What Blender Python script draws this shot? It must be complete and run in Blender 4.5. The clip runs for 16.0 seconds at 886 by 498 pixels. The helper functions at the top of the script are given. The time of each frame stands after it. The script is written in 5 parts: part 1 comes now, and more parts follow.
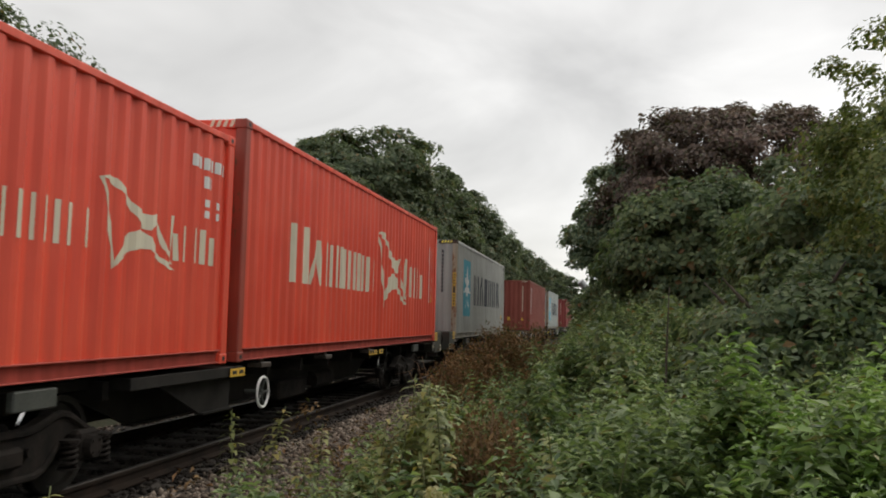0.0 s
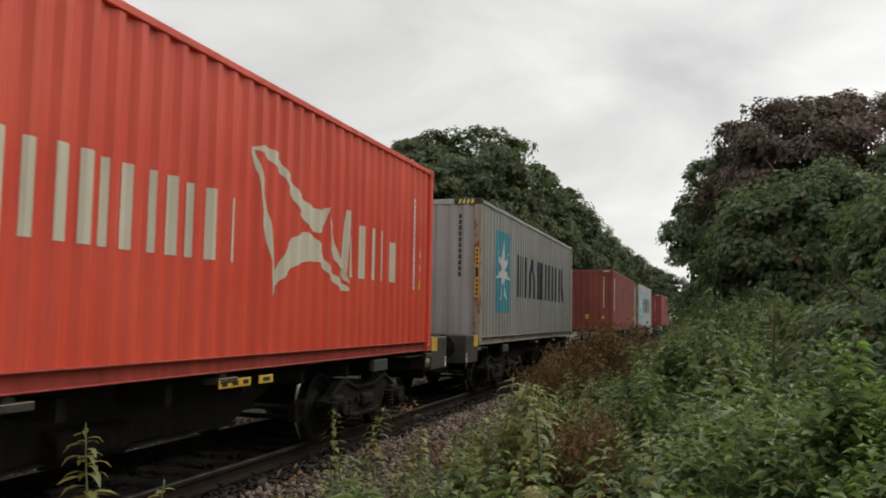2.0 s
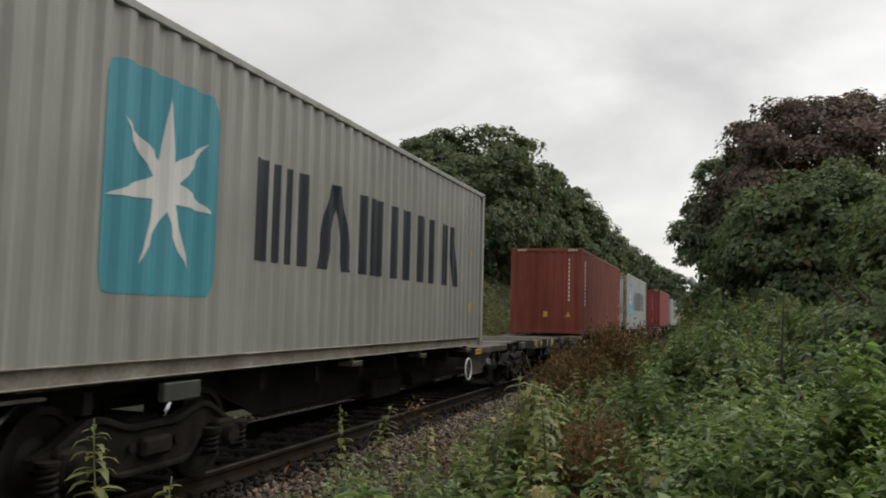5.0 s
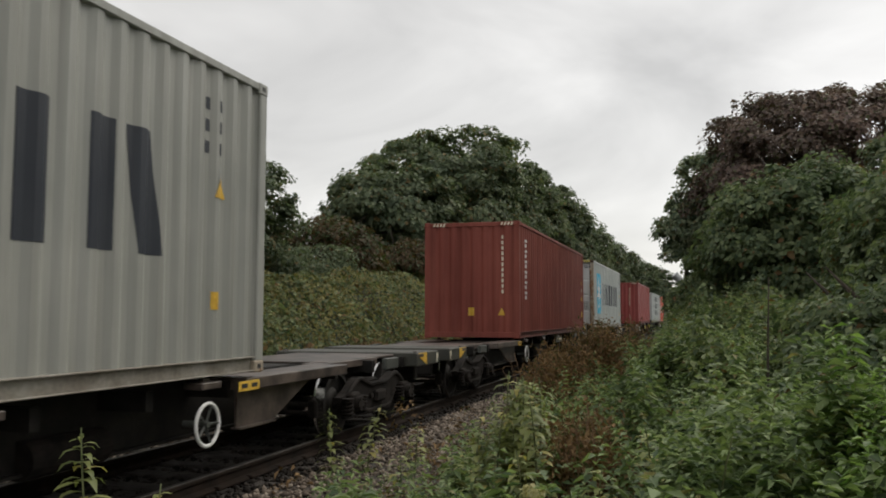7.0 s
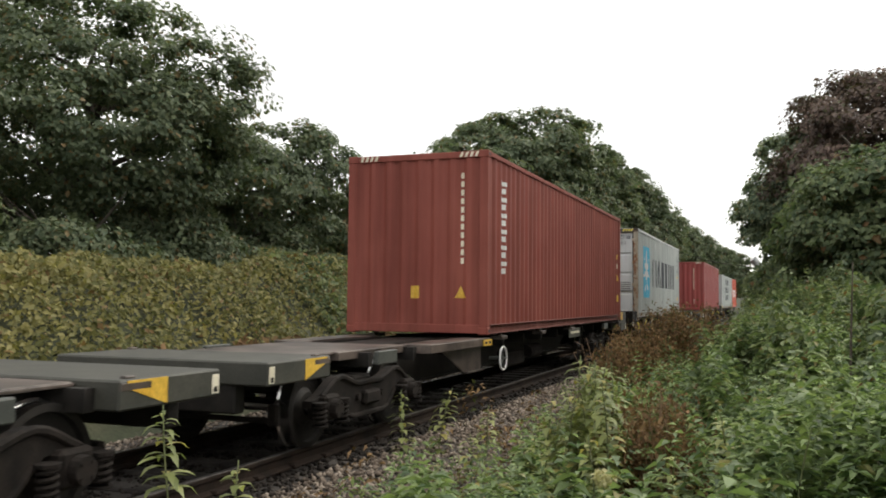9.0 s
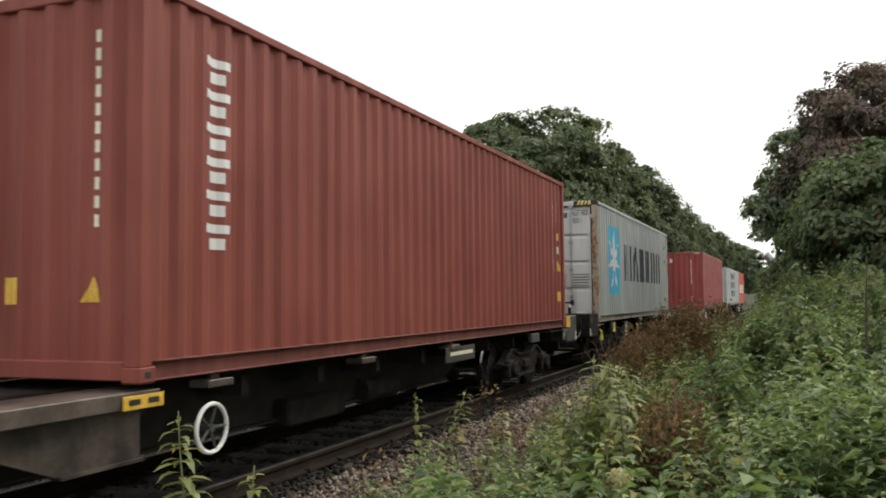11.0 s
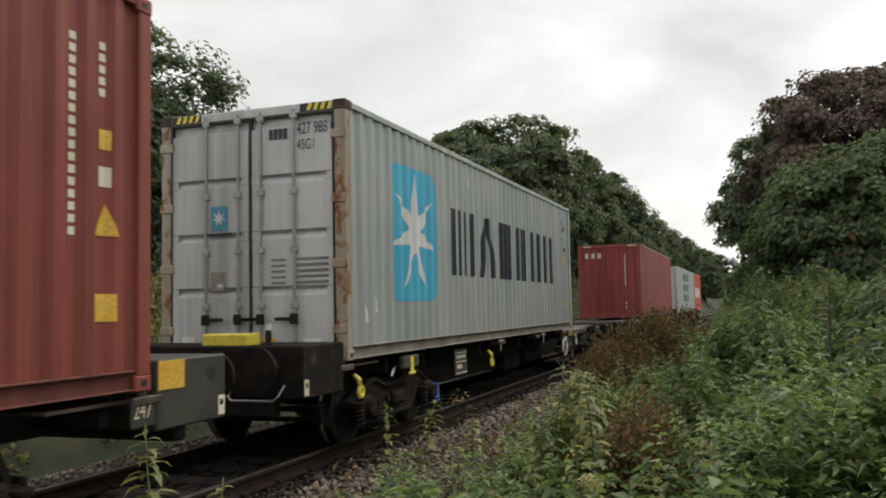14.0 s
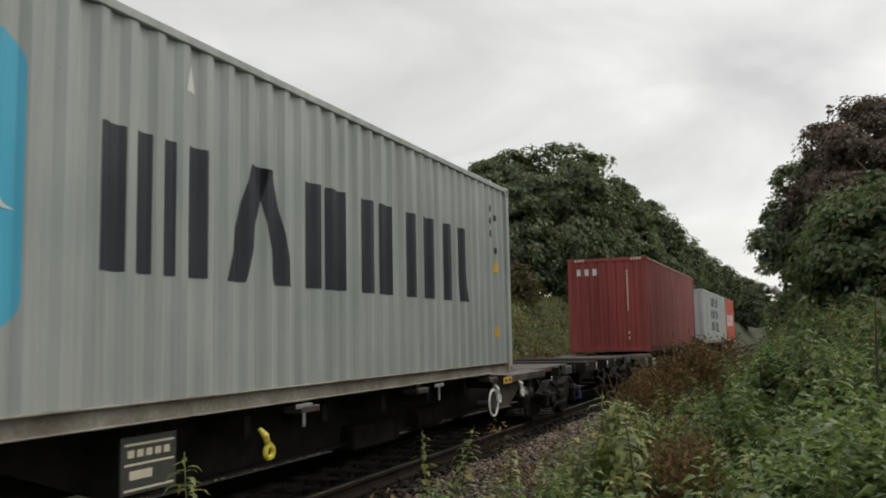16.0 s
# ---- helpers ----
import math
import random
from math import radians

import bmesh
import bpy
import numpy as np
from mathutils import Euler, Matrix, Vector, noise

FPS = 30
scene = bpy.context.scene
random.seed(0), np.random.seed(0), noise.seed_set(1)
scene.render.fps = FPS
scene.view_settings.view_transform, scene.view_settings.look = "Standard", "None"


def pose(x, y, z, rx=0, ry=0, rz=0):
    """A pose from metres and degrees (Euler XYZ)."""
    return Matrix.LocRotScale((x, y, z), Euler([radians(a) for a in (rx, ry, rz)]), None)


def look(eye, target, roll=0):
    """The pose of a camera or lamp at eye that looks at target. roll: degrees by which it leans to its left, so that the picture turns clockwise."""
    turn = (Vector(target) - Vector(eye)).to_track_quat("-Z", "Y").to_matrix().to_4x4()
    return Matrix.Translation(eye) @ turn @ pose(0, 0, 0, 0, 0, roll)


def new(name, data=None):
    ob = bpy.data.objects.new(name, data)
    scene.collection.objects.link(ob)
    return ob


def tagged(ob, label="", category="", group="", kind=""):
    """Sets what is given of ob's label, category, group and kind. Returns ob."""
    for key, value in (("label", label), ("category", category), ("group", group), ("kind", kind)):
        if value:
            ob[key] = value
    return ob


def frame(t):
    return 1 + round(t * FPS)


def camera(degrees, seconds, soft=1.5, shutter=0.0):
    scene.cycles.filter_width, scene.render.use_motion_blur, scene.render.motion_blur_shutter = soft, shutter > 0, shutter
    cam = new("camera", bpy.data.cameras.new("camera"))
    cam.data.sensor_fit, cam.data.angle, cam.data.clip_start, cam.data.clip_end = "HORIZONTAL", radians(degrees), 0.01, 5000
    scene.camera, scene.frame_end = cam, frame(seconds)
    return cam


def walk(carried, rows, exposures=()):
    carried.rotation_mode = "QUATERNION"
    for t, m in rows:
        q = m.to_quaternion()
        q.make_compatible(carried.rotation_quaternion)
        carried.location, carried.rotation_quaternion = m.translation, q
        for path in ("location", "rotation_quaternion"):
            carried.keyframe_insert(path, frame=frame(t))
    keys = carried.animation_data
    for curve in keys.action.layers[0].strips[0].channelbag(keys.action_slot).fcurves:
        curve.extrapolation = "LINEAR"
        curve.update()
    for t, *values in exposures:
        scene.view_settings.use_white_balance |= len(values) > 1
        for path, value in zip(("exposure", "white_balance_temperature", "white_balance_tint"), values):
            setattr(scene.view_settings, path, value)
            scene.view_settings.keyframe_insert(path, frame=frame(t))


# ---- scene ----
# The lens, the hand-held pan, and the exposure
cam = camera(54.48, 16.0, soft=1.85, shutter=0.2)
PATH = [
    (0.0, 0.0, 0.0, 1.56, 94.64, -1.29, 10.18),
    (0.5, 0.0, 0.0, 1.56, 94.67, -0.93, 12.10),
    (1.0, 0.0, 0.0, 1.56, 94.85, -1.60, 13.91),
    (1.5, 0.0, 0.0, 1.56, 94.39, -1.96, 14.55),
    (2.0, 0.0, 0.0, 1.56, 94.45, -1.01, 16.59),
    (2.5, 0.0, 0.0, 1.56, 94.64, -0.62, 16.88),
    (3.0, 0.0, 0.0, 1.56, 94.40, -0.86, 16.50),
    (3.5, 0.0, 0.0, 1.56, 94.02, -1.34, 16.60),
    (4.0, 0.0, 0.0, 1.56, 93.98, -2.00, 17.09),
    (4.5, 0.0, 0.0, 1.56, 94.30, -1.76, 17.17),
    (7.0, 0.0, 0.0, 1.56, 94.42, -0.09, 16.24),
    (7.5, 0.0, 0.0, 1.56, 94.51, -0.20, 16.34),
    (8.0, 0.0, 0.0, 1.56, 94.09, 0.08, 16.67),
    (8.5, 0.0, 0.0, 1.56, 93.47, 0.36, 18.79),
    (9.0, 0.0, 0.0, 1.56, 93.29, -0.52, 20.96),
    (11.5, 0.0, 0.0, 1.56, 93.44, 0.80, 21.62),
    (12.0, 0.0, 0.0, 1.56, 93.86, 0.98, 21.21),
    (12.5, 0.0, 0.0, 1.56, 94.13, 0.75, 20.13),
    (13.0, 0.0, 0.0, 1.56, 93.92, 0.92, 19.81),
    (13.5, 0.0, 0.0, 1.56, 93.53, 0.59, 19.52),
    (14.0, 0.0, 0.0, 1.56, 93.89, 1.18, 19.74),
    (14.5, 0.0, 0.0, 1.56, 95.89, 1.52, 19.23),
    (15.0, 0.0, 0.0, 1.56, 94.86, 1.68, 19.27),
    (15.5, 0.0, 0.0, 1.56, 95.22, 0.72, 20.51),
    (16.0, 0.0, 0.0, 1.56, 95.85, 1.12, 22.20),
]
EXPOSURES = [(0.0, 0.14), (0.5, -0.07), (1.0, 0.03), (2.0, 0.1), (4.5, 0.1), (8.0, 0.08), (8.5, 0.28), (9.0, 0.80), (11.5, 0.72), (12.5, 0.74), (13.0, 0.36), (13.5, 0.26), (14.0, 0.32), (14.3, 0.14), (14.5, -0.22), (15.0, 0.0), (16.0, 0.1)]
walk(cam, [(t, pose(x, y, z, a, b, c)) for t, x, y, z, a, b, c in PATH], EXPOSURES)

# Overcast daylight
world = bpy.data.worlds.new("sky")
scene.world = world
world.use_nodes = True
wn, wl = world.node_tree.nodes, world.node_tree.links
wn.clear()
w_out = wn.new("ShaderNodeOutputWorld")
w_bg = wn.new("ShaderNodeBackground")
w_sky = wn.new("ShaderNodeTexSky")
w_sky.sky_type, w_sky.sun_disc = "NISHITA", False
w_sky.sun_elevation, w_sky.sun_rotation = radians(50), radians(38)
w_skymul = wn.new("ShaderNodeVectorMath")
w_skymul.operation = "SCALE"
w_skymul.inputs["Scale"].default_value = 0.012
w_co = wn.new("ShaderNodeTexCoord")
w_map = wn.new("ShaderNodeMapping")
w_map.inputs["Scale"].default_value = (1.0, 1.0, 2.6)
w_map.inputs["Rotation"].default_value = (0.15, 0.1, 0.5)
w_n1 = wn.new("ShaderNodeTexNoise")
w_n1.inputs["Scale"].default_value = 2.3
w_n1.inputs["Detail"].default_value = 5.0
w_n1.inputs["Roughness"].default_value = 0.5
w_n1.inputs["Distortion"].default_value = 0.5
w_ramp = wn.new("ShaderNodeValToRGB")
w_ramp.color_ramp.elements[0].position, w_ramp.color_ramp.elements[0].color = 0.33, (0.56, 0.545, 0.52, 1)
w_ramp.color_ramp.elements[1].position, w_ramp.color_ramp.elements[1].color = 0.68, (0.92, 0.90, 0.865, 1)
w_add = wn.new("ShaderNodeMix")
w_add.data_type, w_add.blend_type = "RGBA", "ADD"
w_add.inputs[0].default_value = 1.0
wl.new(w_co.outputs["Generated"], w_map.inputs["Vector"])
wl.new(w_map.outputs["Vector"], w_n1.inputs["Vector"])
wl.new(w_n1.outputs["Fac"], w_ramp.inputs["Fac"])
wl.new(w_sky.outputs["Color"], w_skymul.inputs[0])
wl.new(w_ramp.outputs["Color"], w_add.inputs[6])
wl.new(w_skymul.outputs["Vector"], w_add.inputs[7])
wl.new(w_add.outputs[2], w_bg.inputs["Color"])
w_bg.inputs["Strength"].default_value = 1.0
wl.new(w_bg.outputs["Background"], w_out.inputs["Surface"])
sun_data = bpy.data.lights.new("sun", "SUN")
sun_data.energy, sun_data.angle, sun_data.color = 1.25, radians(38), (1.0, 0.94, 0.82)
sun_lamp = new("sun", sun_data)
sun_lamp.matrix_world = look((31, 40, 60), (0, 0, 0))


# ---- materials ----
def nodes_of(name):
    m = bpy.data.materials.new(name)
    m.use_nodes = True
    nt = m.node_tree
    return m, nt, nt.nodes["Principled BSDF"]


def noise_node(nt, scale, detail=4.0, stretch=None, rough=0.55):
    co = nt.nodes.new("ShaderNodeTexCoord")
    n = nt.nodes.new("ShaderNodeTexNoise")
    n.inputs["Scale"].default_value, n.inputs["Detail"].default_value = scale, detail
    n.inputs["Roughness"].default_value = rough
    if stretch:
        mp = nt.nodes.new("ShaderNodeMapping")
        mp.inputs["Scale"].default_value = stretch
        nt.links.new(co.outputs["Object"], mp.inputs["Vector"])
        nt.links.new(mp.outputs["Vector"], n.inputs["Vector"])
    else:
        nt.links.new(co.outputs["Object"], n.inputs["Vector"])
    return n


def ramp_node(nt, source, lo, hi, c0=(0, 0, 0), c1=(1, 1, 1)):
    r = nt.nodes.new("ShaderNodeValToRGB")
    e = r.color_ramp.elements
    e[0].position, e[1].position = lo, hi
    e[0].color, e[1].color = (*c0, 1), (*c1, 1)
    nt.links.new(source, r.inputs["Fac"])
    return r


def mix_node(nt, fac, a, b, blend="MIX"):
    m = nt.nodes.new("ShaderNodeMix")
    m.data_type, m.blend_type = "RGBA", blend
    for sock, v in ((m.inputs[0], fac), (m.inputs[6], a), (m.inputs[7], b)):
        if isinstance(v, (int, float)):
            sock.default_value = v
        elif isinstance(v, tuple):
            sock.default_value = (*v, 1)
        else:
            nt.links.new(v, sock)
    return m.outputs[2]


def bump_node(nt, bsdf, source, strength, distance):
    b = nt.nodes.new("ShaderNodeBump")
    b.inputs["Strength"].default_value, b.inputs["Distance"].default_value = strength, distance
    nt.links.new(source, b.inputs["Height"])
    nt.links.new(b.outputs["Normal"], bsdf.inputs["Normal"])


def surface(name, c0, c1, scale=3.0, fine=40.0, rough=0.7, metal=0.0, bump=0.3, dist=0.003, spec=0.5):
    """Plain weathered stuff: two colours mixed at two scales, with fine relief."""
    m, nt, b = nodes_of(name)
    big, small = noise_node(nt, scale), noise_node(nt, fine, 3.0)
    base = mix_node(nt, ramp_node(nt, big.outputs["Fac"], 0.35, 0.65).outputs["Color"], c0, c1)
    speck = ramp_node(nt, small.outputs["Fac"], 0.3, 0.7, (0.78, 0.78, 0.78), (1.15, 1.15, 1.15))
    nt.links.new(mix_node(nt, 1.0, base, speck.outputs["Color"], "MULTIPLY"), b.inputs["Base Color"])
    b.inputs["Roughness"].default_value, b.inputs["Metallic"].default_value = rough, metal
    b.inputs["Specular IOR Level"].default_value = spec
    bump_node(nt, b, small.outputs["Fac"], bump, dist)
    return m


def paint(name, colour, fade, rust=(0.16, 0.07, 0.035), rust_at=0.66, rough=0.42, streak=0.5):
    """Container paint: sun-faded patches, vertical run-off streaks, rust spots and chips."""
    m, nt, b = nodes_of(name)
    big = noise_node(nt, 0.9, 3.0)
    runs = noise_node(nt, 1.0, 4.0, (5.0, 5.0, 0.22))
    spots = noise_node(nt, 7.0, 6.0, (1.0, 1.0, 0.55), 0.62)
    grain = noise_node(nt, 60.0, 2.0)
    base = mix_node(nt, ramp_node(nt, big.outputs["Fac"], 0.35, 0.68).outputs["Color"], colour, fade)
    dirt = ramp_node(nt, runs.outputs["Fac"], 0.38, 0.75, (1.06, 1.06, 1.06), (1 - streak * 0.7, 1 - streak * 0.72, 1 - streak * 0.75))
    base = mix_node(nt, 1.0, base, dirt.outputs["Color"], "MULTIPLY")
    base = mix_node(nt, ramp_node(nt, spots.outputs["Fac"], rust_at, rust_at + 0.08).outputs["Color"], base, rust)
    nt.links.new(base, b.inputs["Base Color"])
    rr = ramp_node(nt, runs.outputs["Fac"], 0.3, 0.8, (rough,) * 3, (rough + 0.25,) * 3)
    nt.links.new(rr.outputs["Color"], b.inputs["Roughness"])
    bump_node(nt, b, grain.outputs["Fac"], 0.12, 0.002)
    return m


def foliage(name, dark, light, odd, odd_share=0.06, rough=0.55, trans=0.40, patch=0.6, gloss=0.28):
    """Leaves: each leaf its own tint, patches over the whole plant, and light passing through."""
    m, nt, b = nodes_of(name)
    geo = nt.nodes.new("ShaderNodeNewGeometry")
    rnd = geo.outputs["Random Per Island"]
    big = noise_node(nt, patch, 3.0)
    tint = mix_node(nt, rnd, dark, light)
    shift = ramp_node(nt, big.outputs["Fac"], 0.3, 0.7, (0.72, 0.78, 0.72), (1.25, 1.2, 1.15))
    tint = mix_node(nt, 1.0, tint, shift.outputs["Color"], "MULTIPLY")
    tint = mix_node(nt, ramp_node(nt, rnd, 1 - odd_share - 0.005, 1 - odd_share).outputs["Color"], tint, odd)
    nt.links.new(tint, b.inputs["Base Color"])
    b.inputs["Roughness"].default_value = rough
    b.inputs["Specular IOR Level"].default_value = gloss
    t = nt.nodes.new("ShaderNodeBsdfTranslucent")
    nt.links.new(mix_node(nt, 1.0, tint, (1.05, 1.12, 0.72), "MULTIPLY"), t.inputs["Color"])
    mx = nt.nodes.new("ShaderNodeMixShader")
    mx.inputs[0].default_value = trans
    nt.links.new(b.outputs["BSDF"], mx.inputs[1])
    nt.links.new(t.outputs["BSDF"], mx.inputs[2])
    nt.links.new(mx.outputs["Shader"], nt.nodes["Material Output"].inputs["Surface"])
    return m


def stones(name, dark=(0.055, 0.043, 0.034), mid=(0.175, 0.142, 0.115), light=(0.36, 0.31, 0.26)):
    m, nt, b = nodes_of(name)
    geo = nt.nodes.new("ShaderNodeNewGeometry")
    r = nt.nodes.new("ShaderNodeValToRGB")
    e = r.color_ramp.elements
    e[0].color, e[1].color = (*dark, 1), (*light, 1)
    k = e.new(0.55)
    k.color = (*mid, 1)
    nt.links.new(geo.outputs["Random Per Island"], r.inputs["Fac"])
    big = noise_node(nt, 0.8, 3.0)
    sh = ramp_node(nt, big.outputs["Fac"], 0.3, 0.7, (0.7, 0.66, 0.62), (1.1, 1.1, 1.1))
    small = noise_node(nt, 50.0)
    nt.links.new(mix_node(nt, 1.0, r.outputs["Color"], sh.outputs["Color"], "MULTIPLY"), b.inputs["Base Color"])
    b.inputs["Roughness"].default_value = 0.9
    b.inputs["Specular IOR Level"].default_value = 0.2
    bump_node(nt, b, small.outputs["Fac"], 0.4, 0.004)
    return m


RED = paint("red_paint", (0.721, 0.072, 0.036), (0.784, 0.102, 0.053), rust_at=0.74, rough=0.38, streak=0.35)
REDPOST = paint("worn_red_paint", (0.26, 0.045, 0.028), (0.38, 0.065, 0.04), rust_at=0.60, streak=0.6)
GREY = paint("grey_paint", (0.292, 0.297, 0.271), (0.344, 0.344, 0.314), rust_at=0.72, rough=0.34, streak=0.35)
GREYEND = paint("dull_grey_paint", (0.315, 0.325, 0.315), (0.375, 0.385, 0.37), rust_at=0.73, streak=0.5)
PALE = paint("pale_blue_grey_paint", (0.335, 0.374, 0.361), (0.404, 0.430, 0.408), rust_at=0.70, rough=0.34, streak=0.4)
DOOR = paint("door_grey_paint", (0.47, 0.49, 0.49), (0.55, 0.57, 0.57), rust_at=0.70, streak=0.55)
BROWN = paint("red_brown_paint", (0.207, 0.043, 0.028), (0.248, 0.060, 0.040), rust_at=0.74, rough=0.58, streak=0.5)
# Dirty rail paints, coloured darker still for the shade of the recessed rail.
REDRAIL = paint("dirty_shaded_red_rail_paint", (0.30, 0.036, 0.022), (0.38, 0.055, 0.034), rust_at=0.68, rough=0.65, streak=0.6)
BROWNRAIL = paint("dirty_shaded_brown_rail_paint", (0.125, 0.034, 0.024), (0.17, 0.050, 0.036), rust_at=0.68, rough=0.65, streak=0.6)
MAROON = paint("maroon_paint", (0.25, 0.040, 0.036), (0.29, 0.055, 0.048), rust_at=0.72, streak=0.5)
ORANGE = paint("orange_red_paint", (0.50, 0.075, 0.03), (0.55, 0.10, 0.05), rust_at=0.72)
RUSTY = paint("rusty_post_paint", (0.40, 0.37, 0.31), (0.36, 0.29, 0.21), rust=(0.20, 0.085, 0.035), rust_at=0.53, rough=0.7, streak=0.6)
DARKRUST = surface("dark_rusty_casting", (0.035, 0.024, 0.018), (0.10, 0.06, 0.035), 6.0, 40.0, 0.8)
GREYMARK = surface("grey_vent_mark", (0.13, 0.14, 0.145), (0.22, 0.23, 0.23), 5.0, 40.0, 0.6)
RAILDIRT = surface("dirty_bottom_rail", (0.17, 0.145, 0.115), (0.30, 0.28, 0.24), 2.5, 30.0, 0.7)
CREAM = paint("cream_paint", (0.62, 0.57, 0.43), (0.72, 0.67, 0.54), rust=(0.62, 0.57, 0.43), rust_at=0.80, rough=0.45, streak=0.22)
NAVY = paint("dark_navy_paint", (0.012, 0.017, 0.028), (0.03, 0.035, 0.045), rust=(0.012, 0.017, 0.028), rust_at=0.80, rough=0.45, streak=0.22)
TEAL = paint("teal_paint", (0.055, 0.27, 0.35), (0.08, 0.32, 0.39), rust=(0.055, 0.27, 0.35), rust_at=0.80, rough=0.45, streak=0.22)
SKYBLUE = paint("sky_blue_paint", (0.06, 0.40, 0.60), (0.09, 0.46, 0.64), rust=(0.06, 0.40, 0.60), rust_at=0.80, rough=0.45, streak=0.22)
WHITE = paint("white_paint", (0.62, 0.62, 0.60), (0.78, 0.78, 0.76), rust=(0.62, 0.62, 0.60), rust_at=0.80, rough=0.45, streak=0.22)
YELLOW = surface("yellow_paint", (0.62, 0.36, 0.035), (0.72, 0.47, 0.07), 5.0, 40.0, 0.5, bump=0.1)
LEMON = surface("bright_yellow_paint", (0.75, 0.62, 0.06), (0.82, 0.70, 0.12), 5.0, 40.0, 0.45, bump=0.1)
BLACKMARK = surface("black_mark", (0.012, 0.012, 0.012), (0.03, 0.03, 0.03), 5.0, 40.0, 0.6)
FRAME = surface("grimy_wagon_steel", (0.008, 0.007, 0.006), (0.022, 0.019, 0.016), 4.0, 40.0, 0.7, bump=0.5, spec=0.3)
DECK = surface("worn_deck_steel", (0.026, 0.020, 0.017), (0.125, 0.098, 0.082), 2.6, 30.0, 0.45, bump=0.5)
OLIVE = surface("olive_grey_steel", (0.036, 0.037, 0.029), (0.058, 0.057, 0.045), 3.0, 40.0, 0.6, bump=0.3)
PLATE = surface("grey_green_plate", (0.045, 0.050, 0.044), (0.071, 0.075, 0.066), 3.0, 40.0, 0.6, bump=0.3)
BOGIE = surface("brake_dust_steel", (0.007, 0.006, 0.005), (0.022, 0.017, 0.014), 6.0, 60.0, 0.85, bump=0.6, spec=0.2)
TREAD = surface("polished_steel", (0.58, 0.57, 0.56), (0.72, 0.71, 0.70), 4.0, 60.0, 0.22, 1.0, 0.05)
RAILTOP = surface("worn_rail_steel", (0.06, 0.055, 0.052), (0.13, 0.12, 0.115), 3.0, 60.0, 0.55, 0.8, 0.05)
RAILSIDE = surface("rusty_rail_steel", (0.014, 0.010, 0.008), (0.032, 0.021, 0.015), 3.0, 50.0, 0.9, bump=0.6, spec=0.2)
BLUE = surface("blue_spring_paint", (0.03, 0.09, 0.40), (0.05, 0.13, 0.48), 4.0, 40.0, 0.5)
# Grimy concrete; its colour is lowered further for shade beneath the wagons.
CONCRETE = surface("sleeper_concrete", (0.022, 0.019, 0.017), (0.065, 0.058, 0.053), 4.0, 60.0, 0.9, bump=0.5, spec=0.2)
GALV = surface("galvanised_steel", (0.30, 0.31, 0.31), (0.42, 0.43, 0.43), 5.0, 50.0, 0.5, 0.6, 0.2)
DARKFENCE = surface("weathered_fence_steel", (0.10, 0.11, 0.105), (0.17, 0.18, 0.17), 5.0, 50.0, 0.7)
BARK = surface("bark", (0.045, 0.036, 0.028), (0.10, 0.082, 0.064), 4.0, 25.0, 0.95, bump=0.9, dist=0.02)
STALK = surface("nettle_stalk", (0.12, 0.15, 0.06), (0.20, 0.20, 0.10), 4.0, 40.0, 0.7)
DRYSTALK = surface("dry_stalk", (0.16, 0.10, 0.06), (0.26, 0.17, 0.10), 4.0, 40.0, 0.9)
SOIL = surface("earth_and_litter", (0.026, 0.034, 0.014), (0.050, 0.052, 0.026), 1.2, 18.0, 0.95, bump=0.8, dist=0.03)
STONE = stones("ballast_stone")
# Brake-dusted stones, coloured darker again to hold the shade under the train.
GRIMY_SHADED = stones("grimy_shaded_ballast_stone", (0.010, 0.008, 0.007), (0.022, 0.018, 0.015), (0.050, 0.042, 0.036))
# Dusty bed, with the shade under the train put into its colour.
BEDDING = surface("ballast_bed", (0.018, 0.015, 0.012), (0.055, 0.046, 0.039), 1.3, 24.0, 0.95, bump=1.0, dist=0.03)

L_NETTLE = foliage("nettle_leaf", (0.052, 0.093, 0.039), (0.289, 0.371, 0.163), (0.26, 0.24, 0.10), 0.025, patch=0.9, rough=0.45, gloss=0.38)
L_TALL = foliage("tall_nettle_leaf", (0.13, 0.16, 0.050), (0.38, 0.40, 0.17), (0.40, 0.35, 0.12), 0.08, patch=1.2, rough=0.45, gloss=0.38)
L_BRAMBLE = foliage("bramble_leaf", (0.038, 0.067, 0.032), (0.240, 0.284, 0.140), (0.17, 0.10, 0.035), 0.03, patch=0.5)
L_IVY = foliage("ivy_leaf", (0.050, 0.084, 0.044), (0.199, 0.243, 0.128), (0.15, 0.09, 0.035), 0.03, patch=0.5)
L_BRIGHT = foliage("bright_leaf", (0.101, 0.183, 0.045), (0.296, 0.429, 0.133), (0.20, 0.22, 0.05), 0.05, patch=0.9, rough=0.45, gloss=0.38)
L_HEDGE = foliage("hedge_leaf", (0.095, 0.104, 0.036), (0.299, 0.270, 0.107), (0.22, 0.14, 0.06), 0.04, patch=0.35)
L_OAK = foliage("oak_leaf", (0.065, 0.096, 0.059), (0.180, 0.211, 0.128), (0.17, 0.125, 0.055), 0.05, patch=0.3)
L_ASH = foliage("ash_leaf", (0.064, 0.108, 0.074), (0.266, 0.303, 0.197), (0.18, 0.15, 0.07), 0.04, patch=0.3)
L_PURPLE = foliage("purple_leaf", (0.070, 0.046, 0.043), (0.198, 0.140, 0.116), (0.07, 0.075, 0.03), 0.10, trans=0.25, patch=0.4)
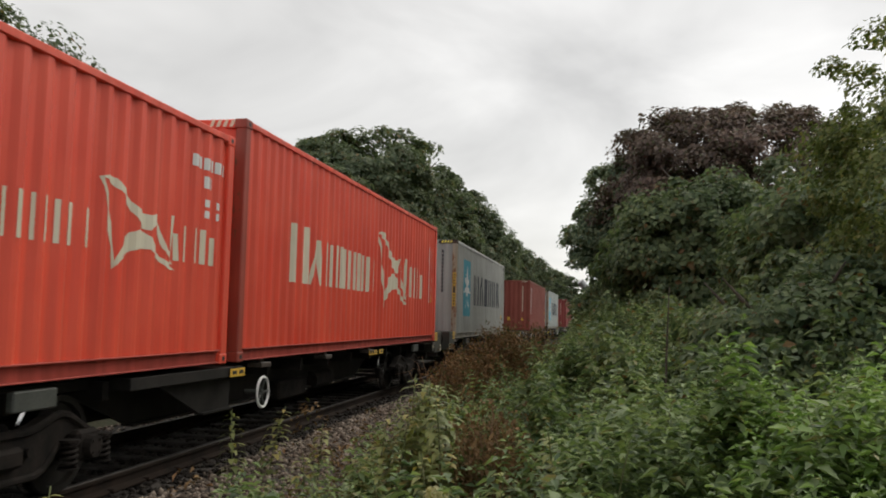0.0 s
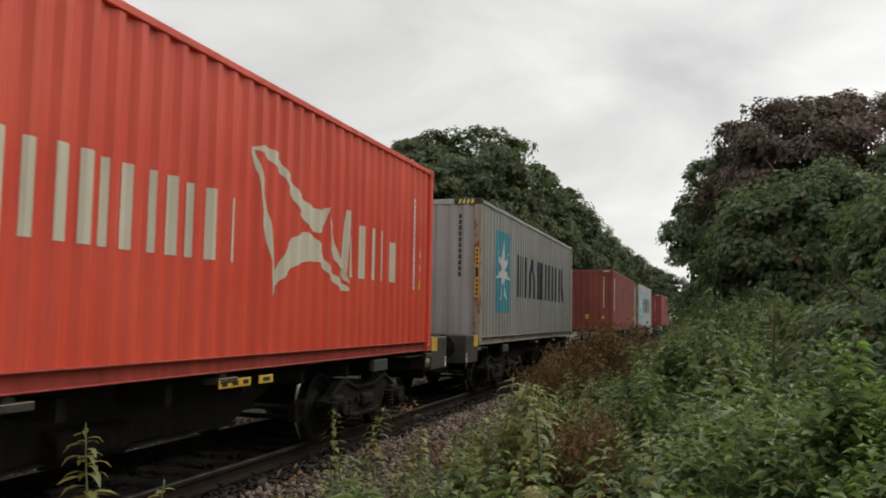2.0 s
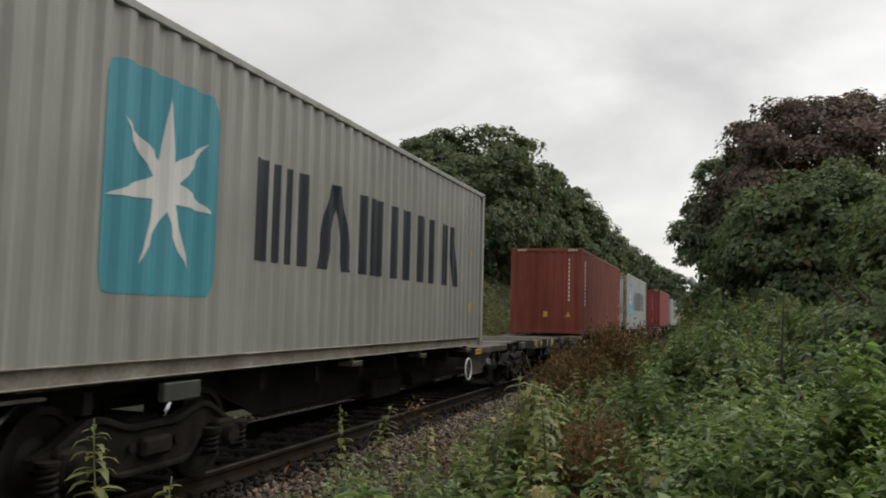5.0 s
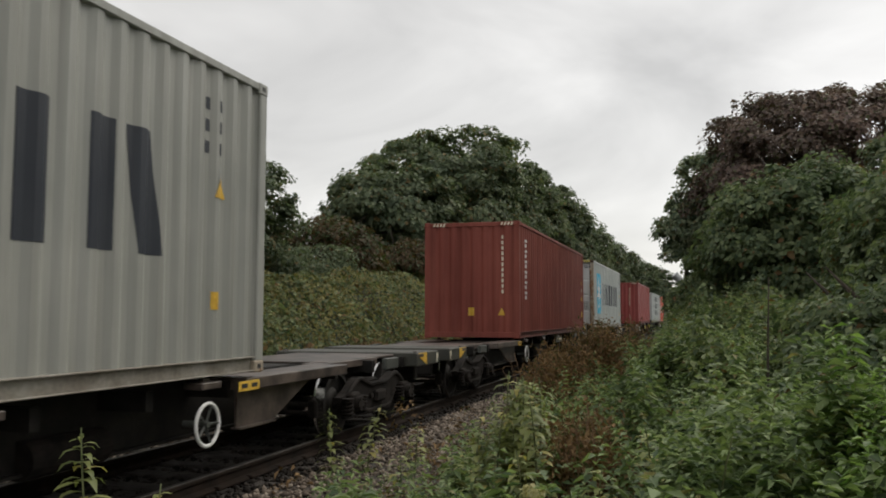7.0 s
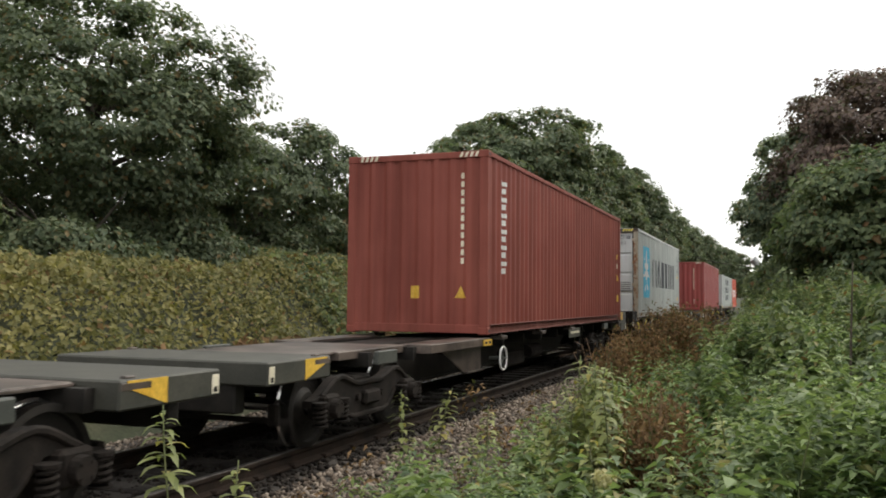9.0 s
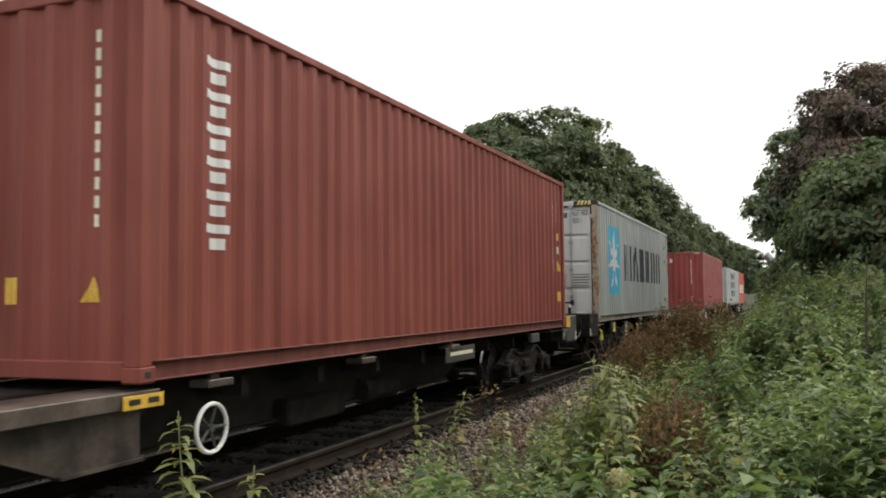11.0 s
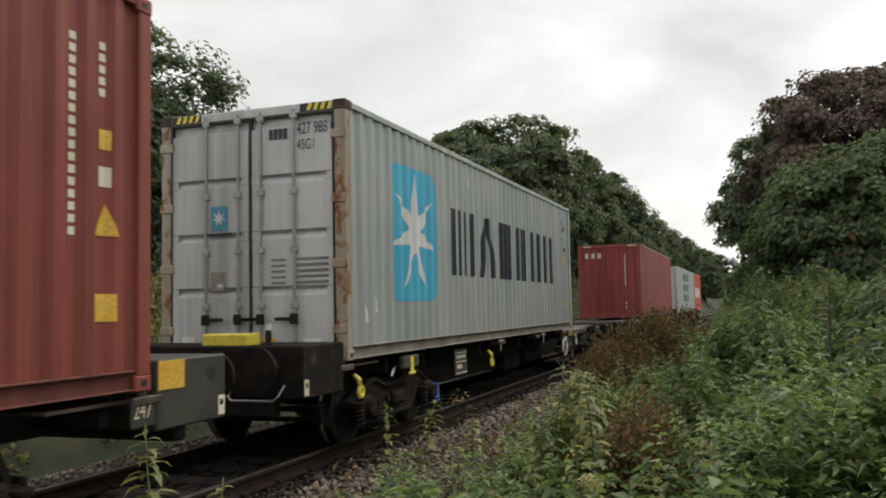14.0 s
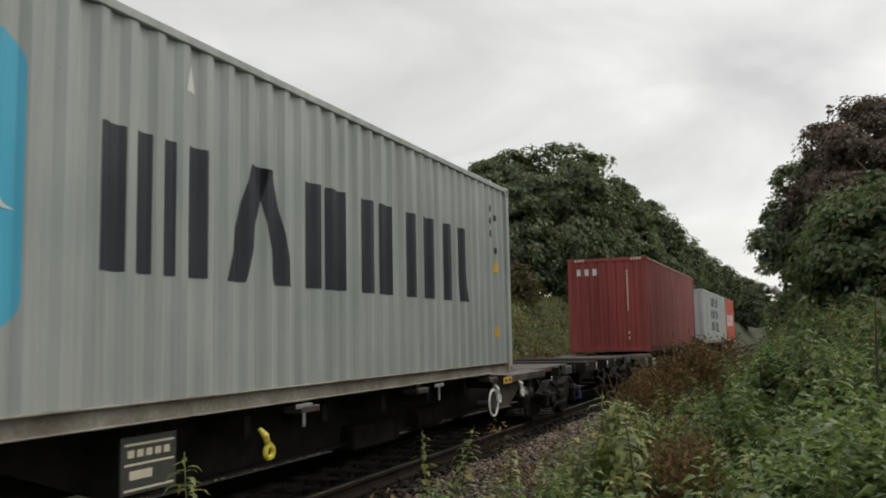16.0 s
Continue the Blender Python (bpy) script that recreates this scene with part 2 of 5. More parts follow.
L_LIGHT = foliage("willow_leaf", (0.072, 0.102, 0.031), (0.240, 0.264, 0.096), (0.24, 0.22, 0.08), 0.08, patch=0.5)
L_RUSSET = foliage("russet_leaf", (0.060, 0.040, 0.018), (0.12, 0.075, 0.032), (0.05, 0.075, 0.025), 0.25, patch=0.5)
L_DRY = foliage("dry_seed_head", (0.095, 0.057, 0.029), (0.266, 0.168, 0.086), (0.08, 0.09, 0.03), 0.15, rough=0.9, trans=0.15, patch=1.0)

L_BLOOM = foliage("cream_petal", (0.42, 0.38, 0.20), (0.66, 0.62, 0.42), (0.30, 0.33, 0.10), 0.1)


# ---- mesh helpers ----
def mesh_of(name, bm, material, smooth=False):
    me = bpy.data.meshes.new(name)
    bm.normal_update()
    bm.to_mesh(me)
    bm.free()
    me.materials.append(material)
    if smooth:
        me.shade_smooth()
    return me


def part(name, bm, material, parent=None, label="", smooth=False):
    me = bm if isinstance(bm, bpy.types.Mesh) else mesh_of(name, bm, material, smooth)
    ob = new(name, me)
    ob.parent = parent
    return tagged(ob, label)


def thing(name, label, category, group="", kind=""):
    return tagged(new(name), label, category, group, kind)


def box(bm, x0, x1, y0, y1, z0, z1, bevel=0.0):
    r = bmesh.ops.create_cube(bm, size=1.0)
    for v in r["verts"]:
        v.co = ((x0 + x1) / 2 + v.co.x * (x1 - x0), (y0 + y1) / 2 + v.co.y * (y1 - y0), (z0 + z1) / 2 + v.co.z * (z1 - z0))
    if bevel:
        es = list({e for v in r["verts"] for e in v.link_edges})
        bmesh.ops.bevel(bm, geom=es, offset=bevel, segments=1, affect="EDGES", profile=0.5)
    return bm


def boxes(*rows, bevel=0.0):
    bm = bmesh.new()
    for r in rows:
        box(bm, *r, bevel=bevel)
    return bm


def cyl(bm, p, q, r0, r1=None, n=12, caps=True):
    p, q = Vector(p), Vector(q)
    r1 = r0 if r1 is None else r1
    m = Matrix.Translation((p + q) / 2) @ (q - p).to_track_quat("Z", "Y").to_matrix().to_4x4()
    bmesh.ops.create_cone(bm, cap_ends=caps, segments=n, radius1=r0, radius2=r1, depth=(q - p).length, matrix=m)
    return bm


def ring(bm, c, axis, R, r, n=28, k=8):
    """A torus at c round the axis ('x', 'y' or 'z')."""
    rows = []
    for i in range(n):
        a = 2 * math.pi * i / n
        row = []
        for j in range(k):
            b = 2 * math.pi * j / k
            u, v, w = (R + r * math.cos(b)) * math.cos(a), (R + r * math.cos(b)) * math.sin(a), r * math.sin(b)
            o = {"x": (w, u, v), "y": (u, w, v), "z": (u, v, w)}[axis]
            row.append(bm.verts.new((c[0] + o[0], c[1] + o[1], c[2] + o[2])))
        rows.append(row)
    for i in range(n):
        for j in range(k):
            bm.faces.new((rows[i][j], rows[(i + 1) % n][j], rows[(i + 1) % n][(j + 1) % k], rows[i][(j + 1) % k]))
    return bm


def plate(bm, points, x0, x1):
    """An upright plate: a polygon of (y, z) points with thickness from x0 to x1."""
    a = [bm.verts.new((x0, y, z)) for y, z in points]
    b = [bm.verts.new((x1, y, z)) for y, z in points]
    bm.faces.new(a)
    bm.faces.new(b[::-1])
    for i in range(len(a)):
        j = (i + 1) % len(a)
        bm.faces.new((a[i], b[i], b[j], a[j]))
    bmesh.ops.recalc_face_normals(bm, faces=bm.faces)
    return bm


def tube(bm, pts, radii, n=7):
    rings = []
    for i, p in enumerate(pts):
        d = Vector(pts[min(i + 1, len(pts) - 1)]) - Vector(pts[max(i - 1, 0)])
        q = d.to_track_quat("Z", "Y")
        rings.append([bm.verts.new(Vector(p) + q @ Vector((math.cos(a) * radii[i], math.sin(a) * radii[i], 0))) for a in [2 * math.pi * j / n for j in range(n)]])
    for a, b in zip(rings, rings[1:]):
        for j in range(n):
            bm.faces.new((a[j], a[(j + 1) % n], b[(j + 1) % n], b[j]))
    bm.faces.new(rings[-1])
    return bm


def raw_mesh(name, co, faces, material):
    """A mesh from numpy arrays: co (n, 3), faces (m, 3)."""
    me = bpy.data.meshes.new(name)
    m = len(faces)
    me.vertices.add(len(co))
    me.vertices.foreach_set("co", np.ascontiguousarray(co, dtype=np.float32).ravel())
    me.loops.add(3 * m)
    me.loops.foreach_set("vertex_index", np.ascontiguousarray(faces, dtype=np.int32).ravel())
    me.polygons.add(m)
    me.polygons.foreach_set("loop_start", np.arange(0, 3 * m, 3, dtype=np.int32))
    me.update(calc_edges=True)
    me.materials.append(material)
    return me


def leaves(name, pos, out, size, material, rng, width=0.46, droop=0.35, full=True, up=0.25, loose=0.55):
    """One small folded blade per position; out: the way each leaf's face tends to look."""
    n = len(pos)
    nrm = out + rng.normal(0, loose, (n, 3)) + np.array([0, 0, up])
    nrm /= np.linalg.norm(nrm, axis=1, keepdims=True) + 1e-9
    d = rng.normal(0, 1, (n, 3)) + out * 0.7 + np.array([0, 0, -droop])
    d -= nrm * np.sum(d * nrm, axis=1, keepdims=True)
    d /= np.linalg.norm(d, axis=1, keepdims=True) + 1e-9
    s = np.cross(nrm, d)
    ln = (size * rng.uniform(0.45, 1.35, n))[:, None]
    w = ln * width * 0.5
    fold = ln * rng.uniform(0.02, 0.16, n)[:, None]
    tip = pos + d * ln - nrm * ln * rng.uniform(0.0, 0.3, n)[:, None]
    mid = pos + d * ln * 0.45
    if full:
        co = np.stack([pos, mid + s * w + nrm * fold, tip, mid - s * w + nrm * fold, mid], axis=1).reshape(-1, 3)
        f = np.array([[0, 1, 4], [1, 2, 4], [2, 3, 4], [3, 0, 4]])
        k = 5
    else:
        co = np.stack([pos, mid + s * w + nrm * fold, tip, mid - s * w + nrm * fold], axis=1).reshape(-1, 3)
        f = np.array([[0, 1, 2], [0, 2, 3]])
        k = 4
    faces = (f[None] + (np.arange(n) * k)[:, None, None]).reshape(-1, 3)
    return raw_mesh(name, co, faces, material)


# ---- the line of the track ----
BEND, OFF, SPEED, SLOWING = 0.00021, -5.367, 4.2886, -0.0307


def on_track(s, side=0.0):
    """The place and heading at s metres along the track, side metres to its right."""
    a = BEND * s
    return OFF + (1 - math.cos(a)) / BEND + side * math.cos(a), math.sin(a) / BEND - side * math.sin(a), -math.degrees(a)


def gone(t):
    return SPEED * t + 0.5 * SLOWING * t * t


def smooth(e0, e1, x):
    q = np.clip((x - e0) / (e1 - e0), 0, 1)
    return q * q * (3 - 2 * q)


def track_side(x, y):
    """Metres to the right of the track's centre line."""
    yy = np.clip(y, -120, 400)
    return x - OFF - BEND * yy * yy / 2 - np.where(y > 400, BEND * 400 * (y - 400), 0)


def wavy(x, y, f, seed=0.0):
    return (np.sin(x * f + 1.3 * seed + 1.7 * np.sin(y * f * 0.63 + seed)) + np.sin(y * f * 1.21 + 2.1 * seed + 1.3 * np.sin(x * f * 0.77))) * 0.5


def verge_top(x, y):
    """Height of the top of the green growth on the near side of the track."""
    u = track_side(x, y)
    h = -0.36 + 0.70 * smooth(1.9, 4.4, u) + 0.26 * np.clip(u - 4.4, 0, 3.8) + 0.078 * np.clip(y - 7, 0, 12.5) * smooth(3.4, 5.4, u)
    return h + 0.28 * wavy(x, y, 2.1) + 0.19 * wavy(x, y, 4.7, 2.0)


def ground_z(x, y):
    u = track_side(x, y)
    z = np.where(np.abs(u) < 1.75, -0.22, -0.22 - 0.30 * smooth(1.75, 3.0, np.abs(u)))
    right = verge_top(x, y) - 0.55
    near = smooth(2.6, 4.2, u)
    z = z * (1 - near) + np.minimum(right, 1.6) * near
    near_cam = np.exp(-((x / 1.2) ** 2 + ((y + 0.2) / 1.6) ** 2))
    z = z * (1 - near_cam) + (-0.15) * near_cam
    v = -u
    bank = 0.55 * smooth(3.0, 4.2, v) + (1.45 + 0.05 * np.clip(y - 11, 0, 28)) * smooth(4.0, 7.0, v)
    far = smooth(3.0, 3.6, v)
    return z * (1 - far) + (-0.30 + bank) * far


# ---- ground and track ----
def grid_mesh(name, xs, ys, material):
    X, Y = np.meshgrid(xs, ys)
    Z = ground_z(X, Y)
    Z = Z + 0.03 * wavy(X, Y, 3.1, 5.0) * (np.abs(track_side(X, Y)) > 2.6)
    co = np.stack([X, Y, Z], axis=-1).reshape(-1, 3)
    nx, ny = len(xs), len(ys)
    i = (np.arange(ny - 1)[:, None] * nx + np.arange(nx - 1)[None]).ravel()
    f = np.concatenate([np.stack([i, i + 1, i + nx + 1], 1), np.stack([i, i + nx + 1, i + nx], 1)])
    return raw_mesh(name, co, f, material)


ground_xs = np.concatenate([np.linspace(-1500, -60, 14), np.linspace(-50, -16, 18), np.arange(-15, 12, 0.3), np.linspace(13, 50, 14), np.linspace(60, 1500, 14)])
ground_ys = np.concatenate([np.linspace(-800, -40, 10), np.linspace(-35, -4, 12), np.arange(-3, 40, 0.4), np.linspace(42, 180, 60), np.linspace(190, 2500, 22)])
tagged(new("ground", grid_mesh("ground", ground_xs, ground_ys, SOIL)), "dark earth bank beside the railway line", "ground", kind="structure")


def ribbon(bm, profile, s0, s1, step):
    """A profile of (side, z) points swept along the track."""
    rows, s = [], s0
    while s <= s1 + 1e-6:
        rows.append([bm.verts.new((*on_track(s, a)[:2], z)) for a, z in profile])
        s += step
    for a, b in zip(rows, rows[1:]):
        for i in range(len(profile) - 1):
            bm.faces.new((a[i], a[i + 1], b[i + 1], b[i]))
    return bm


bed = ribbon(bmesh.new(), [(-3.2, -0.56), (-2.3, -0.30), (-1.75, -0.16), (-1.0, -0.15), (-0.88, -0.2), (0.88, -0.2), (1.0, -0.15), (1.75, -0.16), (2.3, -0.28), (3.1, -0.56)], -60, 320, 2.0)
tagged(part("ballast_bed", bed, BEDDING), "dusty grey-brown ballast bed under the rails, darkened for the train's shade", "ballast", kind="structure")


def ballast_stones(rng, n, spans, mat):
    y = 3.2 + 27 * rng.random(n) ** 1.5
    q = rng.random(n)
    u = np.where(q < spans[0], rng.uniform(spans[1], spans[2], n), rng.uniform(spans[3], spans[4], n))
    top = np.interp(np.abs(u), [0, 0.88, 1.0, 1.75, 2.3, 3.1], [-0.2, -0.2, -0.15, -0.16, -0.29, -0.55])
    a = BEND * y
    x = OFF + BEND * y * y / 2 + u
    c = np.stack([x, y, top + rng.uniform(-0.012, 0.022, n)], 1)
    r = rng.uniform(0.018, 0.042, n) * (1 + np.clip(y - 12, 0, 30) * 0.02)
    dirs = np.array([[1, 0, 0], [0, 1, 0], [-1, 0, 0], [0, -1, 0], [0, 0, 1], [0, 0, -1]], float)
    co = np.repeat(dirs[None], n, 0) + rng.normal(0, 0.28, (n, 6, 3))
    co[:, :, 2] *= 0.75
    th = rng.uniform(0, 6.28, n)
    ca, sa = np.cos(th)[:, None], np.sin(th)[:, None]
    co = np.stack([co[..., 0] * ca - co[..., 1] * sa, co[..., 0] * sa + co[..., 1] * ca, co[..., 2]], -1)
    co = (co * r[:, None, None] + c[:, None]).reshape(-1, 3)
    f = np.array([[0, 1, 4], [1, 2, 4], [2, 3, 4], [3, 0, 4], [1, 0, 5], [2, 1, 5], [3, 2, 5], [0, 3, 5]])
    return raw_mesh("ballast_stones", co, (f[None] + (np.arange(n) * 6)[:, None, None]).reshape(-1, 3), mat)


tagged(new("grimy_shaded_ballast", ballast_stones(np.random.default_rng(4), 11000, (0.4, 0.7, 1.35, -1.35, 0.7), GRIMY_SHADED)), "brake-dusted ballast between the rails, darkened for the train's shade", "ballast", kind="stuff")
tagged(new("ballast_stones", ballast_stones(np.random.default_rng(3), 23000, (0.78, 1.25, 3.0, -2.9, -1.25), STONE)), "loose grey and brown crushed ballast stones", "ballast", kind="stuff")

RAIL = [(-0.075, -0.16), (-0.075, -0.145), (-0.012, -0.12), (-0.010, -0.05), (-0.036, -0.035), (-0.036, -0.006), (-0.028, 0.0)]
for side in (-0.7525, 0.7525):
    web = RAIL + [(-a, z) for a, z in RAIL[::-1]]
    r_ob = part("rail", ribbon(bmesh.new(), [(side + a, z - 0.002) for a, z in web], -60, 320, 2.0), RAILSIDE)
    tagged(r_ob, "rusty steel running rail with a shiny top", "rail", kind="structure")
    part("running_surface", ribbon(bmesh.new(), [(side - 0.03, -0.004), (side - 0.026, 0.002), (side + 0.026, 0.002), (side + 0.03, -0.004)], -60, 320, 2.0), RAILTOP, r_ob, "bright worn rail head")

sleeper_track = thing("sleepers", "concrete sleepers under the rails, dusty with brake grime and darkened for the train's shade", "sleepers", kind="structure")
sl = bmesh.new()
box(sl, -1.25, 1.25, -0.13, 0.13, -0.36, -0.165, bevel=0.025)
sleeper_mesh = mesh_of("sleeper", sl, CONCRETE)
for i in range(110):
    x, y, h = on_track(-4 + 0.65 * i)
    so = new("sleeper", sleeper_mesh)
    so.parent, so.matrix_basis = sleeper_track, pose(x, y, 0, 0, 0, h)
clip_mesh = mesh_of("rail_clip", boxes((-0.11, 0.11, -0.06, 0.06, -0.165, -0.125), bevel=0.012), RAILSIDE)
for i in range(60):
    for side in (-0.7525, 0.7525):
        x, y, h = on_track(-4 + 0.65 * i, side)
        so = new("rail_clip", clip_mesh)
        so.parent, so.matrix_basis = sleeper_track, pose(x, y, 0, 0, 0, h)


# ---- freight containers ----
PITCH, DEEP, POST = 0.278, 0.036, 0.14


def ridge(u):
    """Depth of the corrugated sheet behind its outer face at u."""
    q = u % PITCH
    for a, b, w0, w1 in ((0, 0.072, 0, 0), (0.072, 0.139, 0, 1), (0.139, 0.211, 1, 1), (0.211, PITCH, 1, 0)):
        if q <= b + 1e-9:
            return DEEP * (w0 + (w1 - w0) * (q - a) / (b - a))
    return 0.0


def breaks(lo, hi):
    out = []
    for i in range(int(lo / PITCH) - 1, int(hi / PITCH) + 2):
        for d in (0, 0.072, 0.139, 0.211):
            u = i * PITCH + d
            if lo + 1e-4 < u < hi - 1e-4:
                out.append(u)
    return out


def sheet(width, z0, z1, place):
    """A corrugated wall; place(u, v, w) puts it in the container's space."""
    bm = bmesh.new()
    us = [0.0] + breaks(0, width) + [width]
    cols = [(bm.verts.new(place(u, z0, -ridge(u))), bm.verts.new(place(u, z1, -ridge(u)))) for u in us]
    for a, b in zip(cols, cols[1:]):
        bm.faces.new((a[0], b[0], b[1], a[1]))
    return bm


def painted(polys, place, lift=0.004):
    """Flat shapes laid on the corrugation: polygons of (u, v)."""
    bm = bmesh.new()
    for pts in polys:
        bm.faces.new([bm.verts.new((u, 0, v)) for u, v in pts])
    bm.normal_update()
    bmesh.ops.triangulate(bm, faces=bm.faces[:])
    lo, hi = min(v.co.x for v in bm.verts), max(v.co.x for v in bm.verts)
    for u in breaks(lo, hi):
        bmesh.ops.bisect_plane(bm, geom=bm.verts[:] + bm.edges[:] + bm.faces[:], plane_co=(u, 0, 0), plane_no=(1, 0, 0))
    for v in bm.verts:
        v.co = Vector(place(v.co.x, v.co.z, lift - ridge(v.co.x)))
    return bm


def bars(*rows):
    """Upright or leaning plain bars: u at the foot, u at the head, width, foot, head."""
    return [[(a, z0), (a + w, z0), (b + w, z1), (b, z1)] for a, b, w, z0, z1 in rows]


def star(cu, cv, R, r, points=7, wide=1.0):
    pts = []
    for i in range(points * 2):
        a = math.pi / 2 + math.pi * i / points
        q = R if i % 2 == 0 else r
        pts.append((cu + math.cos(a) * q * wide, cv + math.sin(a) * q))
    return [pts]


def rounded(u0, u1, v0, v1, r=0.18):
    pts = []
    for cu, cv, a0 in ((u1 - r, v1 - r, 0), (u0 + r, v1 - r, 90), (u0 + r, v0 + r, 180), (u1 - r, v0 + r, 270)):
        pts += [(cu + r * math.cos(radians(a0 + k * 22.5)), cv + r * math.sin(radians(a0 + k * 22.5))) for k in range(5)]
    return [pts]


def text_part(name, words, size, material, parent, m, label="", width=1.0):
    cu = bpy.data.curves.new(name, "FONT")
    cu.body, cu.size, cu.align_x, cu.align_y = words, size, "LEFT", "BOTTOM"
    tmp = bpy.data.objects.new(name, cu)
    me = bpy.data.meshes.new_from_object(tmp)
    bpy.data.objects.remove(tmp)
    me.transform(m @ Matrix.Diagonal((width, 1, 1, 1)))
    me.materials.clear()
    me.materials.append(material)
    return part(name, me, material, parent, label)


def container(label, paint_mat, end_mat, post_mat, long, high, doors=False, group="containers on the train"):
    c = thing("shipping_container", label, "container", group)
    hl, W2 = long / 2, 1.219
    side_len = long - 2 * POST

    def near(u, v, w):
        return (W2 - 0.012 + w, -hl + POST + u, v)

    def far(u, v, w):
        return (-W2 + 0.012 - w, -hl + POST + u, v)

    def front(u, v, w):
        return (-W2 + POST + u, -hl + 0.012 - w, v)

    def back(u, v, w):
        return (-W2 + POST + u, hl - 0.012 + w, v)

    for fn in (near, far):
        part("side_wall", sheet(side_len, 0.15, high - 0.05, fn), paint_mat, c)
    part("end_wall", sheet(2 * (W2 - POST), 0.15, high - 0.08, back), end_mat, c)
    roof = bmesh.new()
    n = int(long / 0.42)
    for i in range(n):
        y0 = -hl + 0.1 + (long - 0.2) * i / n
        box(roof, -W2 + 0.05, W2 - 0.05, y0, y0 + 0.30, high - 0.045, high - 0.018)
    box(roof, -W2 + 0.05, W2 - 0.05, -hl + 0.08, hl - 0.08, high - 0.07, high - 0.045)
    part("roof", roof, paint_mat, c)
    part("floor", boxes((-W2 + 0.05, W2 - 0.05, -hl + 0.1, hl - 0.1, 0.06, 0.17)), FRAME, c, "dark underside with cross members")
    for sx in (-1, 1):
        b = boxes((*sorted((sx * (W2 - 0.045), sx * (W2 - 0.10))), -hl + 0.17, hl - 0.17, 0.02, 0.15))
        box(b, *sorted((sx * (W2 + 0.003), sx * (W2 - 0.09))), -hl + 0.17, hl - 0.17, 0.143, 0.160, bevel=0.005)
        box(b, *sorted((sx * (W2 - 0.002), sx * (W2 - 0.09))), -hl + 0.17, hl - 0.17, 0.012, 0.026, bevel=0.005)
        part("bottom_rail", b, {GREY: RAILDIRT, PALE: RAILDIRT, RED: REDRAIL, BROWN: BROWNRAIL, MAROON: BROWNRAIL}.get(paint_mat, paint_mat), c)
        xa, xb = sorted((sx * (W2 + 0.004), sx * (W2 - 0.06)))
        part("top_rail", boxes((xa, xb, -hl + 0.17, hl - 0.17, high - 0.085, high - 0.012), bevel=0.008), paint_mat, c)
        for sy in (-1, 1):
            ya, yb = sorted((sy * hl, sy * (hl - POST)))
            xc, xd = sorted((sx * W2, sx * (W2 - POST)))
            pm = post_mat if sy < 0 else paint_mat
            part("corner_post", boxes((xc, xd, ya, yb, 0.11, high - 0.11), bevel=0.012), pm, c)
            for z0, z1 in ((0.0, 0.118), (high - 0.118, high)):
                b = bmesh.new()
                ye, yf = sorted((sy * (hl + 0.004), sy * (hl - 0.174)))
                xe, xf = sorted((sx * (W2 + 0.005), sx * (W2 - 0.158)))
                box(b, xe, xf, ye, yf, z0, z1, bevel=0.012)
                cas = part("corner_casting", b, DARKRUST if pm is RUSTY and z0 > 1 else RUSTY if z0 < 1 and paint_mat in (GREY, PALE) else pm, c)
                hole = bmesh.new()
                yc = sy * (hl - 0.085)
                box(hole, *sorted((sx * (W2 + 0.0065), sx * (W2 - 0.02))), yc - 0.04, yc + 0.04, z0 + 0.03, z0 + 0.09, bevel=0.008)
                part("lifting_hole", hole, BLACKMARK, cas)
    for sy, m in ((-1, post_mat), (1, paint_mat)):
        ya, yb = sorted((sy * (hl - 0.002), sy * (hl - 0.10)))
        part("end_header", boxes((-W2 + POST, W2 - POST, ya, yb, high - 0.115, high - 0.008), bevel=0.01), end_mat, c)
        part("end_sill", boxes((-W2 + POST, W2 - POST, ya, yb, 0.018, 0.155), bevel=0.01), end_mat if sy < 0 else paint_mat, c)
    # black and yellow warning stripes over the corners
    if high > 2.7:
        st = bmesh.new()
        for sx in (-1, 1):
            if end_mat not in (RED, BROWN, MAROON):
                part("warning_band", boxes((*sorted((sx * (W2 - 0.16), sx * (W2 - 0.56))), -hl - 0.0025, -hl + 0.01, high - 0.105, high - 0.015)), BLACKMARK, c, "black band under the stripes")
            for k in range(4):
                u = sx * (W2 - 0.22 - 0.085 * k)
                v = [st.verts.new((u + o, -hl - 0.0055, z)) for o, z in ((0, high - 0.10), (0.045, high - 0.10), (0.075, high - 0.02), (0.03, high - 0.02))]
                st.faces.new(v)
        tagged(part("warning_stripes", st, CREAM if end_mat in (RED, BROWN, MAROON) else LEMON, c, "slanting warning stripes"), kind="stuff")
